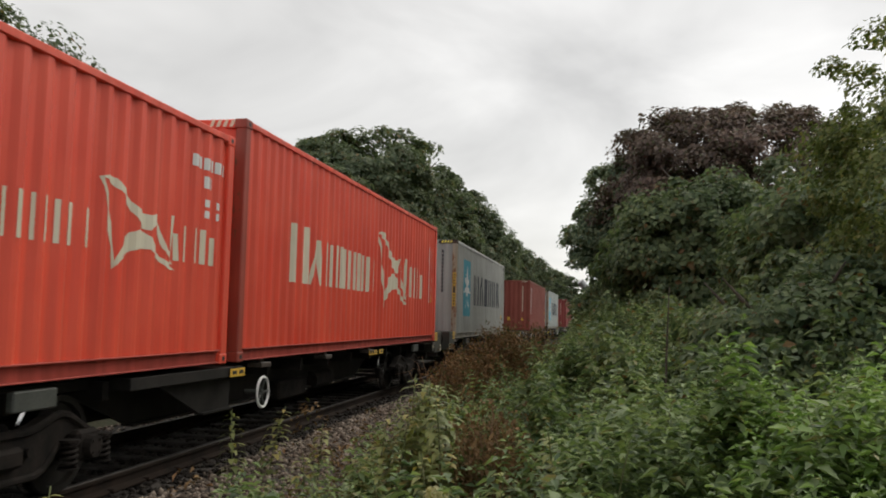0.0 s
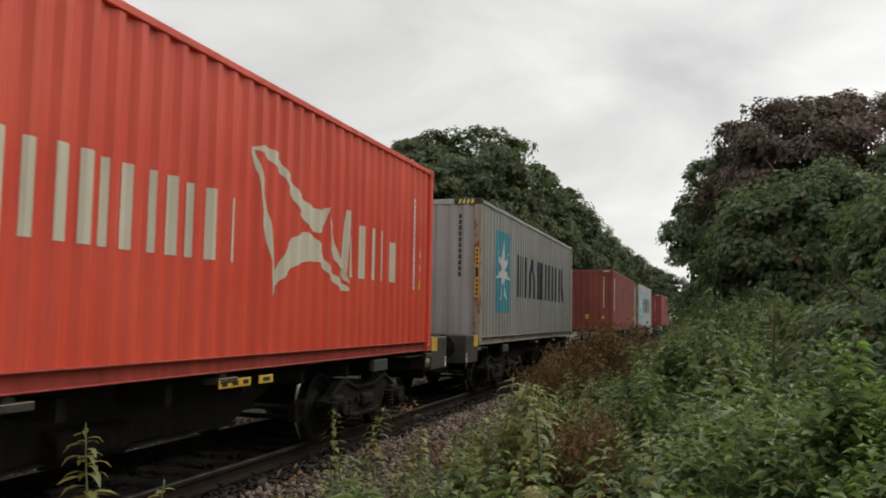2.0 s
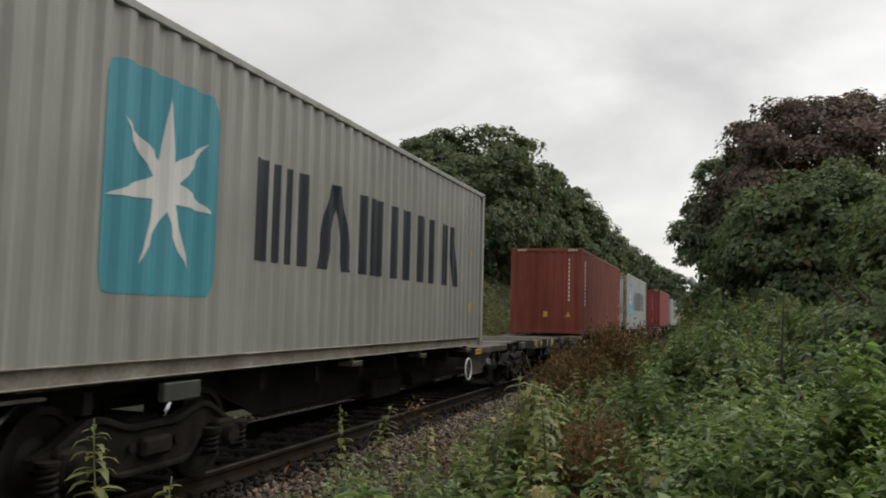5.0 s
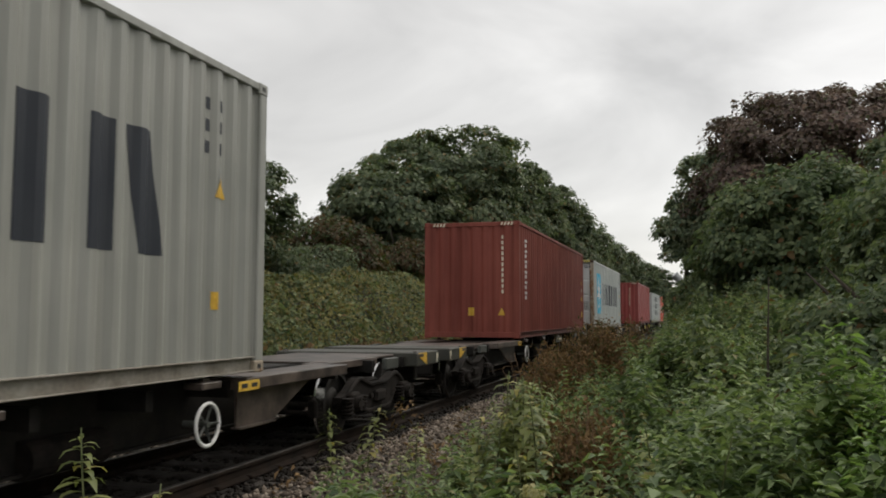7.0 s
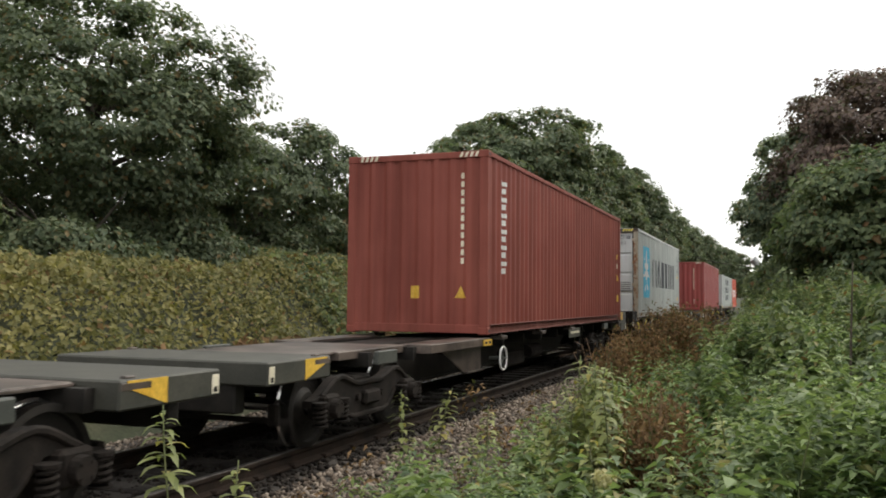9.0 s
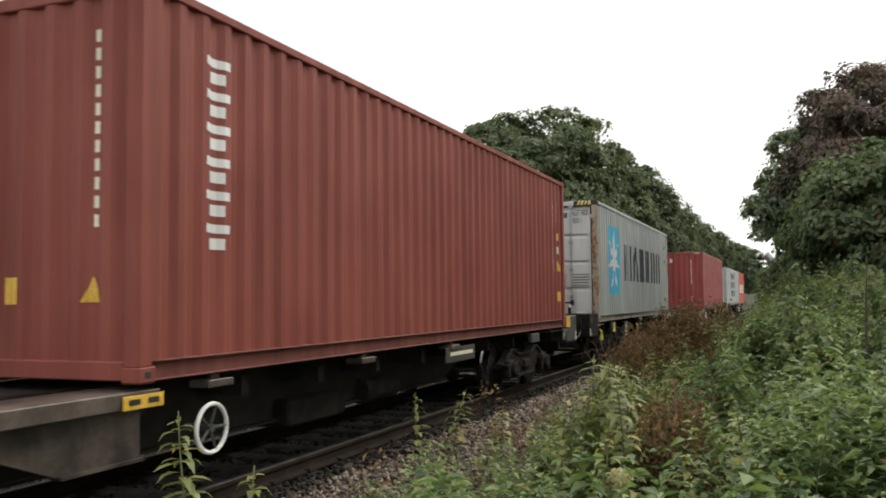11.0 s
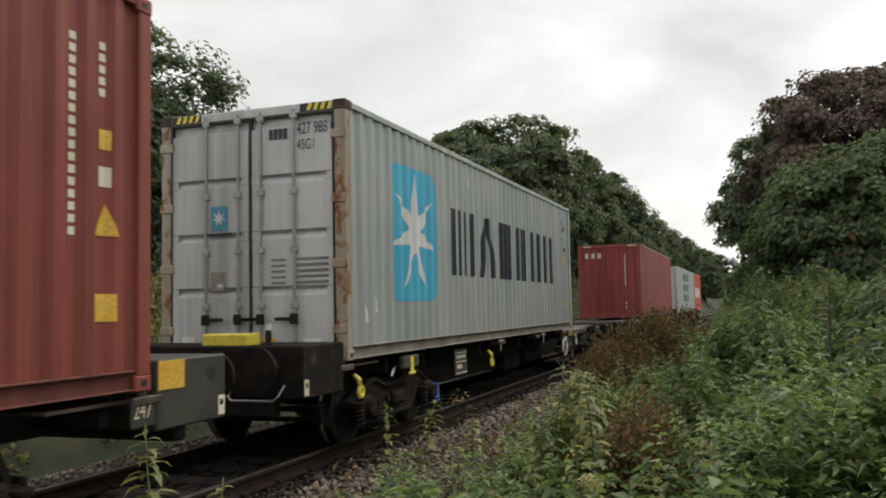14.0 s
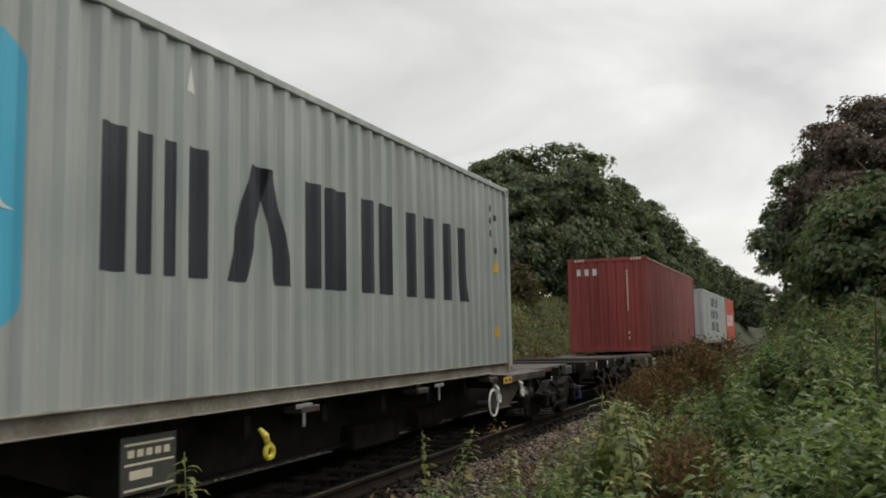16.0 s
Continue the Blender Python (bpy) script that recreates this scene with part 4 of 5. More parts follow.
def wagon(label, empty_first, flat=False):
    """A sixty-foot container wagon; the origin is at rail level under its middle, y runs towards the rear."""
    w = thing("container_wagon", label, "wagon", "wagons of the train")
    h = WL / 2
    over = {-1: 2.40 if empty_first else 3.26, 1: 3.26 if empty_first else 2.40}
    if flat:
        over = {-1: 2.7, 1: 2.7}
    lo, hi = -h + over[-1], h - over[1]      # bogie centres
    deep, shallow, top = 0.38, 0.80, 0.955
    web_mat = FRAME if "carrying" in label else DECK      # darker steel stands for the shade under the load
    for s in (-1, 1):
        b = bmesh.new()
        pts = [(-h + 0.9, top - 0.01), (h - 0.9, top - 0.01), (h - 0.9, shallow), (hi - 1.45, shallow), (hi - 2.6, deep), (lo + 2.6, deep), (lo + 1.45, shallow), (-h + 0.9, shallow)]
        plate(b, pts, *sorted((s * 0.50, s * 0.53)))
        box(b, *sorted((s * 0.46, s * 0.60)), lo + 2.6, hi - 2.6, deep - 0.012, deep + 0.012)
        part("side_sill", b, FRAME, w, "deep dark fish-bellied side beam")
        # outrigger web under the open deck
        y0, y1 = (-h + 1.98, -h + 6.4) if empty_first else (h - 6.4, h - 1.98)
        yb, q = (lo + 2.2, 1) if empty_first else (hi - 2.2, -1)
        ob = bmesh.new()
        plate(ob, [(yb, top - 0.01), (yb + q * 1.75, top - 0.01), (yb + q * 1.75, 0.46), (yb + q * 1.0, 0.46), (yb, 0.85)], *sorted((s * 1.02, s * 1.045)))
        box(ob, *sorted((s * 0.98, s * 1.09)), *sorted((yb + q * 1.0, yb + q * 1.75)), 0.445, 0.465)
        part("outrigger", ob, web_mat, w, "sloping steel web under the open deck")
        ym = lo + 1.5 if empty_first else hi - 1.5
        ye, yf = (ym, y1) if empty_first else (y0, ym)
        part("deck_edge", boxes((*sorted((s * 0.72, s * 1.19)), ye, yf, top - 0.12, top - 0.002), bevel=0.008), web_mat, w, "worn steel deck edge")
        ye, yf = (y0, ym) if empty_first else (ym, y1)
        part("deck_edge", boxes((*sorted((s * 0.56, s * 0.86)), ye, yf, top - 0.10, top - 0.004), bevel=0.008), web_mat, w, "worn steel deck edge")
    spine = boxes((-0.34, 0.34, -h + 0.3, h - 0.3, 0.66, 0.93), (-0.24, 0.24, lo + 1.6, hi - 1.6, 0.42, 0.66))
    n = 14
    for k in range(n):
        y = -h + 1.2 + (WL - 2.4) * k / (n - 1)
        box(spine, -1.0, 1.0, y - 0.05, y + 0.05, 0.76, 0.925)
    part("spine_beam", spine, FRAME, w)
    for k in (-1, 1):
        y0, y1 = sorted((k * (h - 1.9), k * (h - 0.95)))
        wide = 1.16 if k != (-1 if empty_first else 1) else 0.82
        part("deck_plate", boxes((-wide, wide, y0, y1, top - 0.03, top - 0.004), bevel=0.004), DECK, w, "scuffed steel deck plate")
        bc = lo if k < 0 else hi
        y0, y1 = bc - 1.25, bc + 1.25
        part("deck_plate", boxes((-0.8, 0.8, y0, y1, top - 0.02, top + 0.003), bevel=0.004), DECK, w, "scuffed steel deck plate")
    for k in (-1, 1):
        # end box with its painted corners
        high = k != (-1 if empty_first else 1)      # the loaded end stands above the deck
        y0, y1 = sorted((k * h, k * (h - (0.88 if high else 1.15))))
        e = bmesh.new()
        box(e, -1.21, 1.21, y0, y1, 0.69 if high else 0.765, 1.215 if high else 0.98, bevel=0.015)
        low = boxes((-0.85, 0.85, *sorted((k * (h - 0.03), k * (h - 0.2))), 0.50, 0.80), bevel=0.02)
        part("headstock_beam", low, FRAME, w)
        eb = part("end_box", e, BOGIE if flat else OLIVE, w, "grimy headstock box" if flat else "olive-grey headstock box")
        for s in (-1, 1):
            o = bmesh.new()
            if high:
                cyl(o, (s * 1.205, k * (h - 0.21), 1.075), (s * 1.2135, k * (h - 0.21), 1.075), 0.06, n=18)
                part("oval_opening", o, BLACKMARK, eb)
            else:
                o.free()
            q = bmesh.new()
            plate(q, [(k * (h - 0.56), 1.205), (k * (h - 0.87), 1.205), (k * (h - 0.87), 0.99), (k * (h - 0.56), 0.99)] if high else [(k * (h - 0.65), 0.972), (k * (h - 1.07), 0.972), (k * (h - 1.07), 0.92), (k * (h - 0.65), 0.775)], *sorted((s * 1.209, s * 1.2145)))
            part("yellow_corner", q, BOGIE if flat else YELLOW, eb, "" if flat else "yellow painted corner")
            m = boxes((*sorted((s * 1.209, s * 1.214)), *sorted((k * (h - 0.02), k * (h - 0.11))), 0.72 if high else 0.79, 0.88 if high else 0.94), bevel=0.002)
            part("white_mark", m, CREAM, eb, "small white stencilled mark")
            tagged(part("stencil_mark", boxes((*sorted((s * 1.2145, s * 1.216)), *sorted((k * (h - 0.045), k * (h - 0.09))), 0.80, 0.845)), FRAME, eb), kind="stuff")
            if k == (-1 if empty_first else 1):
                continue
            bu = bmesh.new()
            cyl(bu, (s * 0.87, k * h, 1.0), (s * 0.87, k * (h + 0.24), 1.0), 0.10, n=16)
            cyl(bu, (s * 0.87, k * (h + 0.16), 1.0), (s * 0.87, k * (h + 0.31), 1.0), 0.075, n=16)
            cyl(bu, (s * 0.87, k * (h + 0.29), 1.0), (s * 0.87, k * (h + 0.325), 1.0), 0.22, n=24)
            part("buffer", bu, BOGIE, w, "round steel buffer")
        d = bmesh.new()
        box(d, -0.06, 0.06, *sorted((k * (h - 0.1), k * (h + 0.34))), 0.70, 0.82, bevel=0.02)
        ring(d, (0, k * (h + 0.36), 0.72), "x", 0.08, 0.022, 16, 6)
        part("coupling", d, BOGIE, w)
        if flat and high:
            t = bmesh.new()
            pts = [(0.40, k * (h - 0.02), 0.84), (0.40, k * (h + 0.08), 0.72), (0.45, k * (h + 0.10), 0.68), (0.92, k * (h + 0.10), 0.68), (0.97, k * (h + 0.08), 0.72), (1.0, k * (h - 0.02), 0.84)]
            tube(t, pts, [0.012] * len(pts), 6)
            part("shunter_grip", t, GALV, w, "pale bent grab rail")
        bc = lo if k < 0 else hi
        bg = part("bogie", BOGIE_ME, BOGIE, w, "dusty brown-black bogie")
        bg.location = (0, bc, 0)
        for a in (-1.0, 1.0):
            for s in (-1, 1):
                ax = part("axle_box", AXLE_ME, BOGIE, bg)
                ax.matrix_basis = pose(s * 1.02, a, 0, 0, 0, 0 if s > 0 else 180)
                for dy in (-0.235, 0.235):
                    sp = part("coil_spring", SPRING_BLUE if flat and a > 0 and dy > 0 else SPRING_DARK, BOGIE, bg, "blue coil spring" if flat and a > 0 and dy > 0 else "")
                    sp.location = (s * 1.09, a + dy, 0)
            ws = part("wheelset", DISC, BOGIE, bg, "steel wheelset with polished rims")
            ws.location = (0, a, WR)
            wheelsets.append((ws, a))
        for s in (-1, 1):
            part("step_plate", boxes((*sorted((s * 1.13, s * 1.20)), bc - 0.11, bc + 0.41, 0.80, 0.957), bevel=0.012), PLATE, w, "grey stop plate above the bogie")
    # twist-lock brackets
    for y in (-h + 0.98, -h + 0.98 + 6.1, 0.0, h - 0.98 - 6.1, h - 0.98):
        for s in (-1, 1):
            part("twistlock", boxes((*sorted((s * 1.02, s * 1.215)), y - 0.16, y + 0.16, 0.90, 0.962), (*sorted((s * 1.10, s * 1.16)), y - 0.05, y + 0.05, 0.955, 1.0), bevel=0.008), DECK, w)
    k = 1 if empty_first else -1
    # end of the loaded side: handbrake wheel, plates, number board
    wheel_y = -2.73 if empty_first else 2.46
    for s in (-1, 1):
        hw = ring(bmesh.new(), (s * 1.24, wheel_y, 0.60), "x", 0.185, 0.017)
        hw = part("handbrake_wheel", hw, WHITE, w, "white-painted handbrake wheel rim")
        sp = bmesh.new()
        for j in range(5):
            a = 2 * math.pi * j / 5
            cyl(sp, (s * 1.22, wheel_y, 0.60), (s * 1.24, wheel_y + 0.18 * math.cos(a), 0.60 + 0.18 * math.sin(a)), 0.013, n=6)
        cyl(sp, (s * 1.0, wheel_y, 0.60), (s * 1.25, wheel_y, 0.60), 0.03, n=10)
        part("spokes", sp, PLATE, hw, "dark wheel spokes and shaft")
        ly = wheel_y + (-0.72 if empty_first else 0.78)
        lb = part("label_plate", boxes((*sorted((s * 1.205, s * 1.215)), ly - 0.20, ly + 0.20, 0.835, 0.93), bevel=0.002), YELLOW, w, "yellow lettered plate")
        tagged(part("stencil_mark", boxes((*sorted((s * 1.214, s * 1.219)), ly - 0.15, ly - 0.04, 0.865, 0.905), (*sorted((s * 1.214, s * 1.219)), ly + 0.04, ly + 0.15, 0.865, 0.905)), BLACKMARK, lb), kind="stuff")
    box_under = boxes((-0.75, -0.2, -1.2, 0.2, 0.28, 0.56), (0.15, 0.72, -0.8, 0.4, 0.30, 0.58), bevel=0.03)
    cyl(box_under, (-0.6, 1.2, 0.45), (-0.6, 2.3, 0.45), 0.17, n=16)
    cyl(box_under, (0.55, 1.0, 0.48), (0.55, 1.9, 0.48), 0.15, n=16)
    cyl(box_under, (0, lo, 0.50), (0, hi, 0.50), 0.025, n=8)
    part("brake_gear", box_under, BOGIE, w, "grimy brake cylinder and tank")
    if flat:
        y = h - 0.20 if empty_first else -h + 0.20
        pd = bmesh.new()
        box(pd, -0.02, 0.53, y - 0.13, y + 0.13, 1.205, 1.335, bevel=0.015)
        part("yellow_pad", pd, LEMON, w, "bright yellow raised pad")
        po = bmesh.new()
        cyl(po, (0.70, y, 1.20), (0.70, y, 1.37), 0.032, n=10)
        po = part("stanchion", po, FRAME, w)
        pc = bmesh.new()
        cyl(pc, (0.70, y, 1.365), (0.70, y, 1.43), 0.034, n=10)
        part("stanchion_cap", pc, WHITE, po, "white cap")
        q = -1 if empty_first else 1
        for y, z in ((-8.33, 0.70), (-3.23, 0.69), (2.83, 0.70), (4.0, 0.71)):
            y *= q
            lv = bmesh.new()
            ring(lv, (1.20, y, z - 0.06), "x", 0.055, 0.024, 16, 6)
            tube(lv, [(1.17, y - 0.10, z + 0.14), (1.21, y - 0.07, z + 0.08), (1.20, y - 0.02, z)], [0.02, 0.03, 0.026], 6)
            part("release_lever", lv, LEMON if y * q < 0 else WHITE, w, "yellow brake release lever")
        an = boxes((1.19, 1.215, q * -6.8 - 0.05, q * -6.8 + 0.05, 0.74, 0.94), (1.185, 1.22, q * -6.8 - 0.10, q * -6.8 + 0.10, 0.715, 0.75), bevel=0.01)
        part("brake_handle", an, LEMON, w, "yellow anchor-shaped brake handle")
        for y in (-2.68, 0.51):
            part("lock_plate", boxes((1.19, 1.212, q * y - 0.14, q * y + 0.14, 0.945, 0.985), (1.195, 1.212, q * y - 0.02, q * y + 0.02, 0.78, 0.945), bevel=0.004), GALV, w, "pale twist-lock plate with a hanging pin")
        nb = part("notice_board", boxes((1.10, 1.12, q * -4.59 - 0.28, q * -4.59 + 0.28, 0.53, 0.92), bevel=0.004), PLATE, w, "grey lettered notice board")
        tagged(part("stencil_mark", boxes((1.12, 1.125, q * -4.59 - 0.25, q * -4.59 + 0.25, 0.86, 0.875), *[(1.12, 1.125, q * -4.59 - 0.22 + 0.09 * j, q * -4.59 - 0.16 + 0.09 * j, 0.78, 0.83) for j in range(5)], (1.12, 1.125, q * -4.59 - 0.25, q * -4.59 + 0.25, 0.725, 0.74), (1.12, 1.125, q * -4.59 - 0.20, q * -4.59 + 0.02, 0.63, 0.69), (1.12, 1.125, q * -4.59 - 0.25, q * -4.59 + 0.25, 0.555, 0.57)), CREAM, nb), kind="stuff")
    return w


W_LABEL = "grimy dark steel container wagon with olive ends"
for label, mid, first, flat in (
        (W_LABEL + ", carrying two red boxes", 22.680 - WL / 2, True, False),
        (W_LABEL + ", rear deck empty", 23.927 + WL / 2, False, False),
        (W_LABEL + ", front deck empty", 43.928 + WL / 2, True, False),
        ("dark steel wagon with yellow pads and blue springs, rear deck empty", 64.548 + WL / 2, False, True),
        ("dark steel wagon with yellow pads and blue springs, front deck empty", 84.882 + WL / 2, True, True),
        (W_LABEL + ", far down the train", 105.900 + WL / 2, False, False)):
    train.append((wagon(label, first, flat), mid, 0.0))
for wg, text, yy in ((train[8][0], "466", WL / 2 - 1.015), (train[10][0], "247", WL / 2 - 1.015)):
    bd = part("number_board", boxes((1.18, 1.20, yy - 0.135, yy + 0.13, 0.745, 0.93), bevel=0.004), OLIVE, wg, "olive board with pale stencilled figures")
    m_side = Matrix(((0, 0, 1, 0), (1, 0, 0, 0), (0, 1, 0, 0), (0, 0, 0, 1)))
    text_part("stencilled_number", text, 0.17, CREAM, bd, Matrix.Translation((1.203, yy - 0.115, 0.775)) @ m_side, width=0.78)
# lettered board of the third wagon and yellow plates of the first
board = part("data_board", boxes((1.17, 1.19, 2.28, 3.38, 0.73, 0.93), bevel=0.004), OLIVE, train[10][0], "olive data board with a pale painted bar")
part("painted_bar", boxes((1.188, 1.194, 2.42, 3.28, 0.815, 0.865)), CREAM, board)
for y0, y1, marks in ((2.40, 2.97, 3), (3.14, 3.42, 1)):
    lp = part("label_plate", boxes((1.205, 1.215, y0, y1, 0.865, 0.945), bevel=0.002), YELLOW, train[8][0], "yellow lettered plate")
    st = (y1 - y0) / marks
    tagged(part("stencil_mark", boxes(*[(1.214, 1.219, y0 + st * (j + 0.25), y0 + st * (j + 0.75), 0.885, 0.925) for j in range(marks)]), BLACKMARK, lp), kind="stuff")


# ---- growth ----
def branches(bm, base, top, spread, rng, limbs=7, r0=0.2):
    base, top = Vector(base), Vector(top)
    h = (top - base).length
    pts = [base + (top - base) * q + Vector((rng.normal(0, 0.02 * h), rng.normal(0, 0.02 * h), 0)) * (q > 0) for q in (0, 0.2, 0.4, 0.6, 0.8, 0.95)]
    tube(bm, pts, [r0 * q for q in (1.15, 0.9, 0.72, 0.5, 0.28, 0.1)], 9)
    for i in range(limbs):
        q = 0.22 + 0.6 * (i + rng.random()) / limbs
        p = base + (top - base) * q
        a = rng.uniform(0, 6.283)
        ln = spread * (1.05 - 0.5 * q) * rng.uniform(0.7, 1.0)
        d = Vector((math.cos(a), math.sin(a), rng.uniform(0.25, 0.8)))
        pp = [p, p + d * ln * 0.35, p + d * ln * 0.7 + Vector((0, 0, 0.08 * ln)), p + d * ln * 0.98 + Vector((0, 0, 0.18 * ln))]
        tube(bm, pp, [r0 * 0.5 * (1 - 0.5 * q), r0 * 0.36 * (1 - 0.5 * q), r0 * 0.2, r0 * 0.06], 6)
    return bm


def crown_points(rng, c, rad, n_clumps, n_leaves, clump, flat_base=-0.8):
    """Leaf places in layered pads over an uneven ellipsoid; c: its middle, rad: its radii."""
    d = rng.normal(0, 1, (n_clumps, 3))
    d /= np.linalg.norm(d, axis=1, keepdims=True)
    d[:, 2] = np.maximum(d[:, 2], flat_base)
    lump = 0.95 + 0.09 * np.sin(d[:, 0] * 5 + c[0]) + 0.08 * np.sin(d[:, 1] * 6 + 2 + c[1]) + 0.06 * np.sin(d[:, 2] * 7 + d[:, 0] * 4)
    q = np.where(rng.random(n_clumps) < 0.75, rng.uniform(0.82, 1.0, n_clumps), rng.uniform(0.4, 0.82, n_clumps))
    cc = np.array(c) + d * np.array(rad) * (q * lump)[:, None]
    size = clump * rng.uniform(0.55, 1.4, n_clumps)
    i = rng.integers(0, n_clumps, n_leaves)
    off = rng.normal(0, 1, (n_leaves, 3))
    off /= np.linalg.norm(off, axis=1, keepdims=True)
    off *= (rng.random(n_leaves) ** 0.33)[:, None]
    hang = np.hypot(off[:, 0], off[:, 1])
    off[:, 2] = off[:, 2] * 0.5 - 0.28 * hang ** 2
    off[:, :2] += d[i][:, :2] * 0.25
    pos = cc[i] + off * size[i][:, None]
    out = off * 0.55 + d[i] * 0.45
    return pos, out


def tree(label, x, y, height, rad, mat, seed, leaf=0.16, n=14000, clumps=170, clump=0.75, low=0.28, base_z=None, name="tree", group="trees beside the line", sprigs=60):
    rng = np.random.default_rng(seed)
    zb = float(ground_z(np.array(x), np.array(y))) - 0.1 if base_z is None else base_z
    t = thing(name, label, "tree" if name == "tree" else "bush", group)
    cz0, cz1 = zb + (height - zb) * low, height
    c = (x, y, (cz0 + cz1) / 2)
    b = branches(bmesh.new(), (x, y, zb), (x, y, height - 0.12 * (height - zb)), rad * 1.05, rng, 9, 0.045 * (height - zb) ** 0.8 + 0.05)
    part("trunk", b, BARK, t, "dark branching trunk")
    pos, out = crown_points(rng, c, (rad, rad, (cz1 - cz0) / 2), clumps, n, clump)
    # loose sprays that break the outline
    pos2, out2 = crown_points(rng, c, (rad * 1.03, rad * 1.03, (cz1 - cz0) / 2 * 1.03), sprigs, n // 14, clump * 0.30)
    pos, out = np.concatenate([pos, pos2]), np.concatenate([out, out2])
    keep = pos[:, 2] > zb + 0.15
    me = leaves("crown", pos[keep], out[keep], leaf, mat, rng, full=False, width=0.66, up=0.75, loose=0.38)
    part("crown", me, mat, t, "dense leafy crown")
    return t


OAK = "dense dark green broadleaf tree above the bank"
tree(OAK + ", tall", -16.9, 17.75, 9.6, 4.75, L_OAK, 11, 0.15, 90000, 560, 0.55, 0.0)
tree(OAK + ", spreading", -18.70, 9.64, 9.6, 5.0, L_OAK, 12, 0.16, 60000, 420, 0.6, 0.0)
tree(OAK + ", smaller", -15.5, 23.6, 7.3, 3.5, L_OAK, 13, 0.16, 42000, 300, 0.5, 0.02)
tree("russet leafy bush on the bank behind the hedge", -14.77, 32.14, 5.4, 2.5, L_RUSSET, 14, 0.17, 14000, 110, 0.6, 0.0, name="bush")
tree("russet leafy bush on the bank, low", -13.47, 38.28, 5.0, 2.4, L_RUSSET, 15, 0.17, 14000, 110, 0.6, 0.0, name="bush")
for i, (x, y, hgt) in enumerate(((-15.22, 11.18, 3.5), (-14.88, 14.76, 3.3), (-14.73, 18.34, 3.6), (-14.69, 21.92, 3.7), (-14.46, 26.01, 4.0), (-14.12, 29.59, 4.2))):
    tree("dark green shrub under the trees on the bank", x, y, hgt, 1.9, L_OAK, 60 + i, 0.14, 9000, 80, 0.5, 0.0, name="bush", group="shrubs on the bank", sprigs=20)
FAR = "dark green tree in the row along the line"
for i, (y, hgt, r, side) in enumerate(((43, 9.8, 3.7, -10.4), (48.5, 12.9, 4.7, -9.2), (55, 13.0, 4.4, -8.6), (64, 12.6, 4.4, -8.0), (75, 12.4, 4.4, -7.6), (87, 11.8, 4.4, -7.4), (101, 11.4, 4.5, -7.4), (119, 11.2, 4.6, -7.2), (139, 10.8, 4.5, -6.6), (164, 10.6, 4.4, -5.6))):
    x, yy, _ = on_track(y, side)
    tree(FAR, x, yy, hgt, r, L_OAK, 20 + i, 0.20 + 0.0014 * y, 44000 if i < 5 else 20000, 420, 0.66, 0.02)
tree("lighter green tree in the far distance", 5.7, 219.0, 12.5, 5.5, L_LIGHT, 40, 0.5, 6000, 110, 1.2, 0.06)
tree("far tree beyond the bend of the line", 22.4, 255.0, 11.0, 6.0, L_OAK, 41, 0.55, 5000, 100, 1.3, 0.05)

# right of the line
tree("purple-leaved tree with a broad domed crown", 4.3, 29.6, 9.15, 4.2, L_PURPLE, 51, 0.15, 100000, 520, 0.55, 0.1)
tree("dark green bushy tree under the purple crown", 2.75, 21.8, 5.2, 2.65, L_IVY, 52, 0.15, 62000, 330, 0.46, 0.0)
tree("blue-green slender tree beside the line", 1.25, 31.6, 8.1, 2.15, L_ASH, 53, 0.15, 54000, 280, 0.45, 0.04)
tree("dark green tree behind the thicket", 7.4, 24.4, 7.2, 3.4, L_OAK, 54, 0.17, 26000, 200, 0.62, 0.0)
tree("dark green bush at the edge of the thicket", 5.0, 16.4, 4.4, 2.5, L_IVY, 55, 0.14, 40000, 260, 0.42, 0.0, name="bush")
tree("overhanging green bush with loose light sprays", 4.55, 10.6, 5.75, 2.05, L_LIGHT, 56, 0.08, 34000, 240, 0.33, 0.0, name="bush", sprigs=190)
tree("dark green bush at the foot of the trees", 0.75, 23.5, 2.9, 1.3, L_IVY, 59, 0.13, 18000, 120, 0.36, 0.0, name="bush")
tree("glossy dark bramble mound beside the nettles", 2.05, 9.7, 2.05, 1.25, L_IVY, 58, 0.09, 34000, 220, 0.25, 0.0, name="bush")
tree("low dark green bush under the overhanging sprays", 3.5, 11.4, 2.6, 1.7, L_IVY, 57, 0.11, 28000, 190, 0.36, 0.0, name="bush")


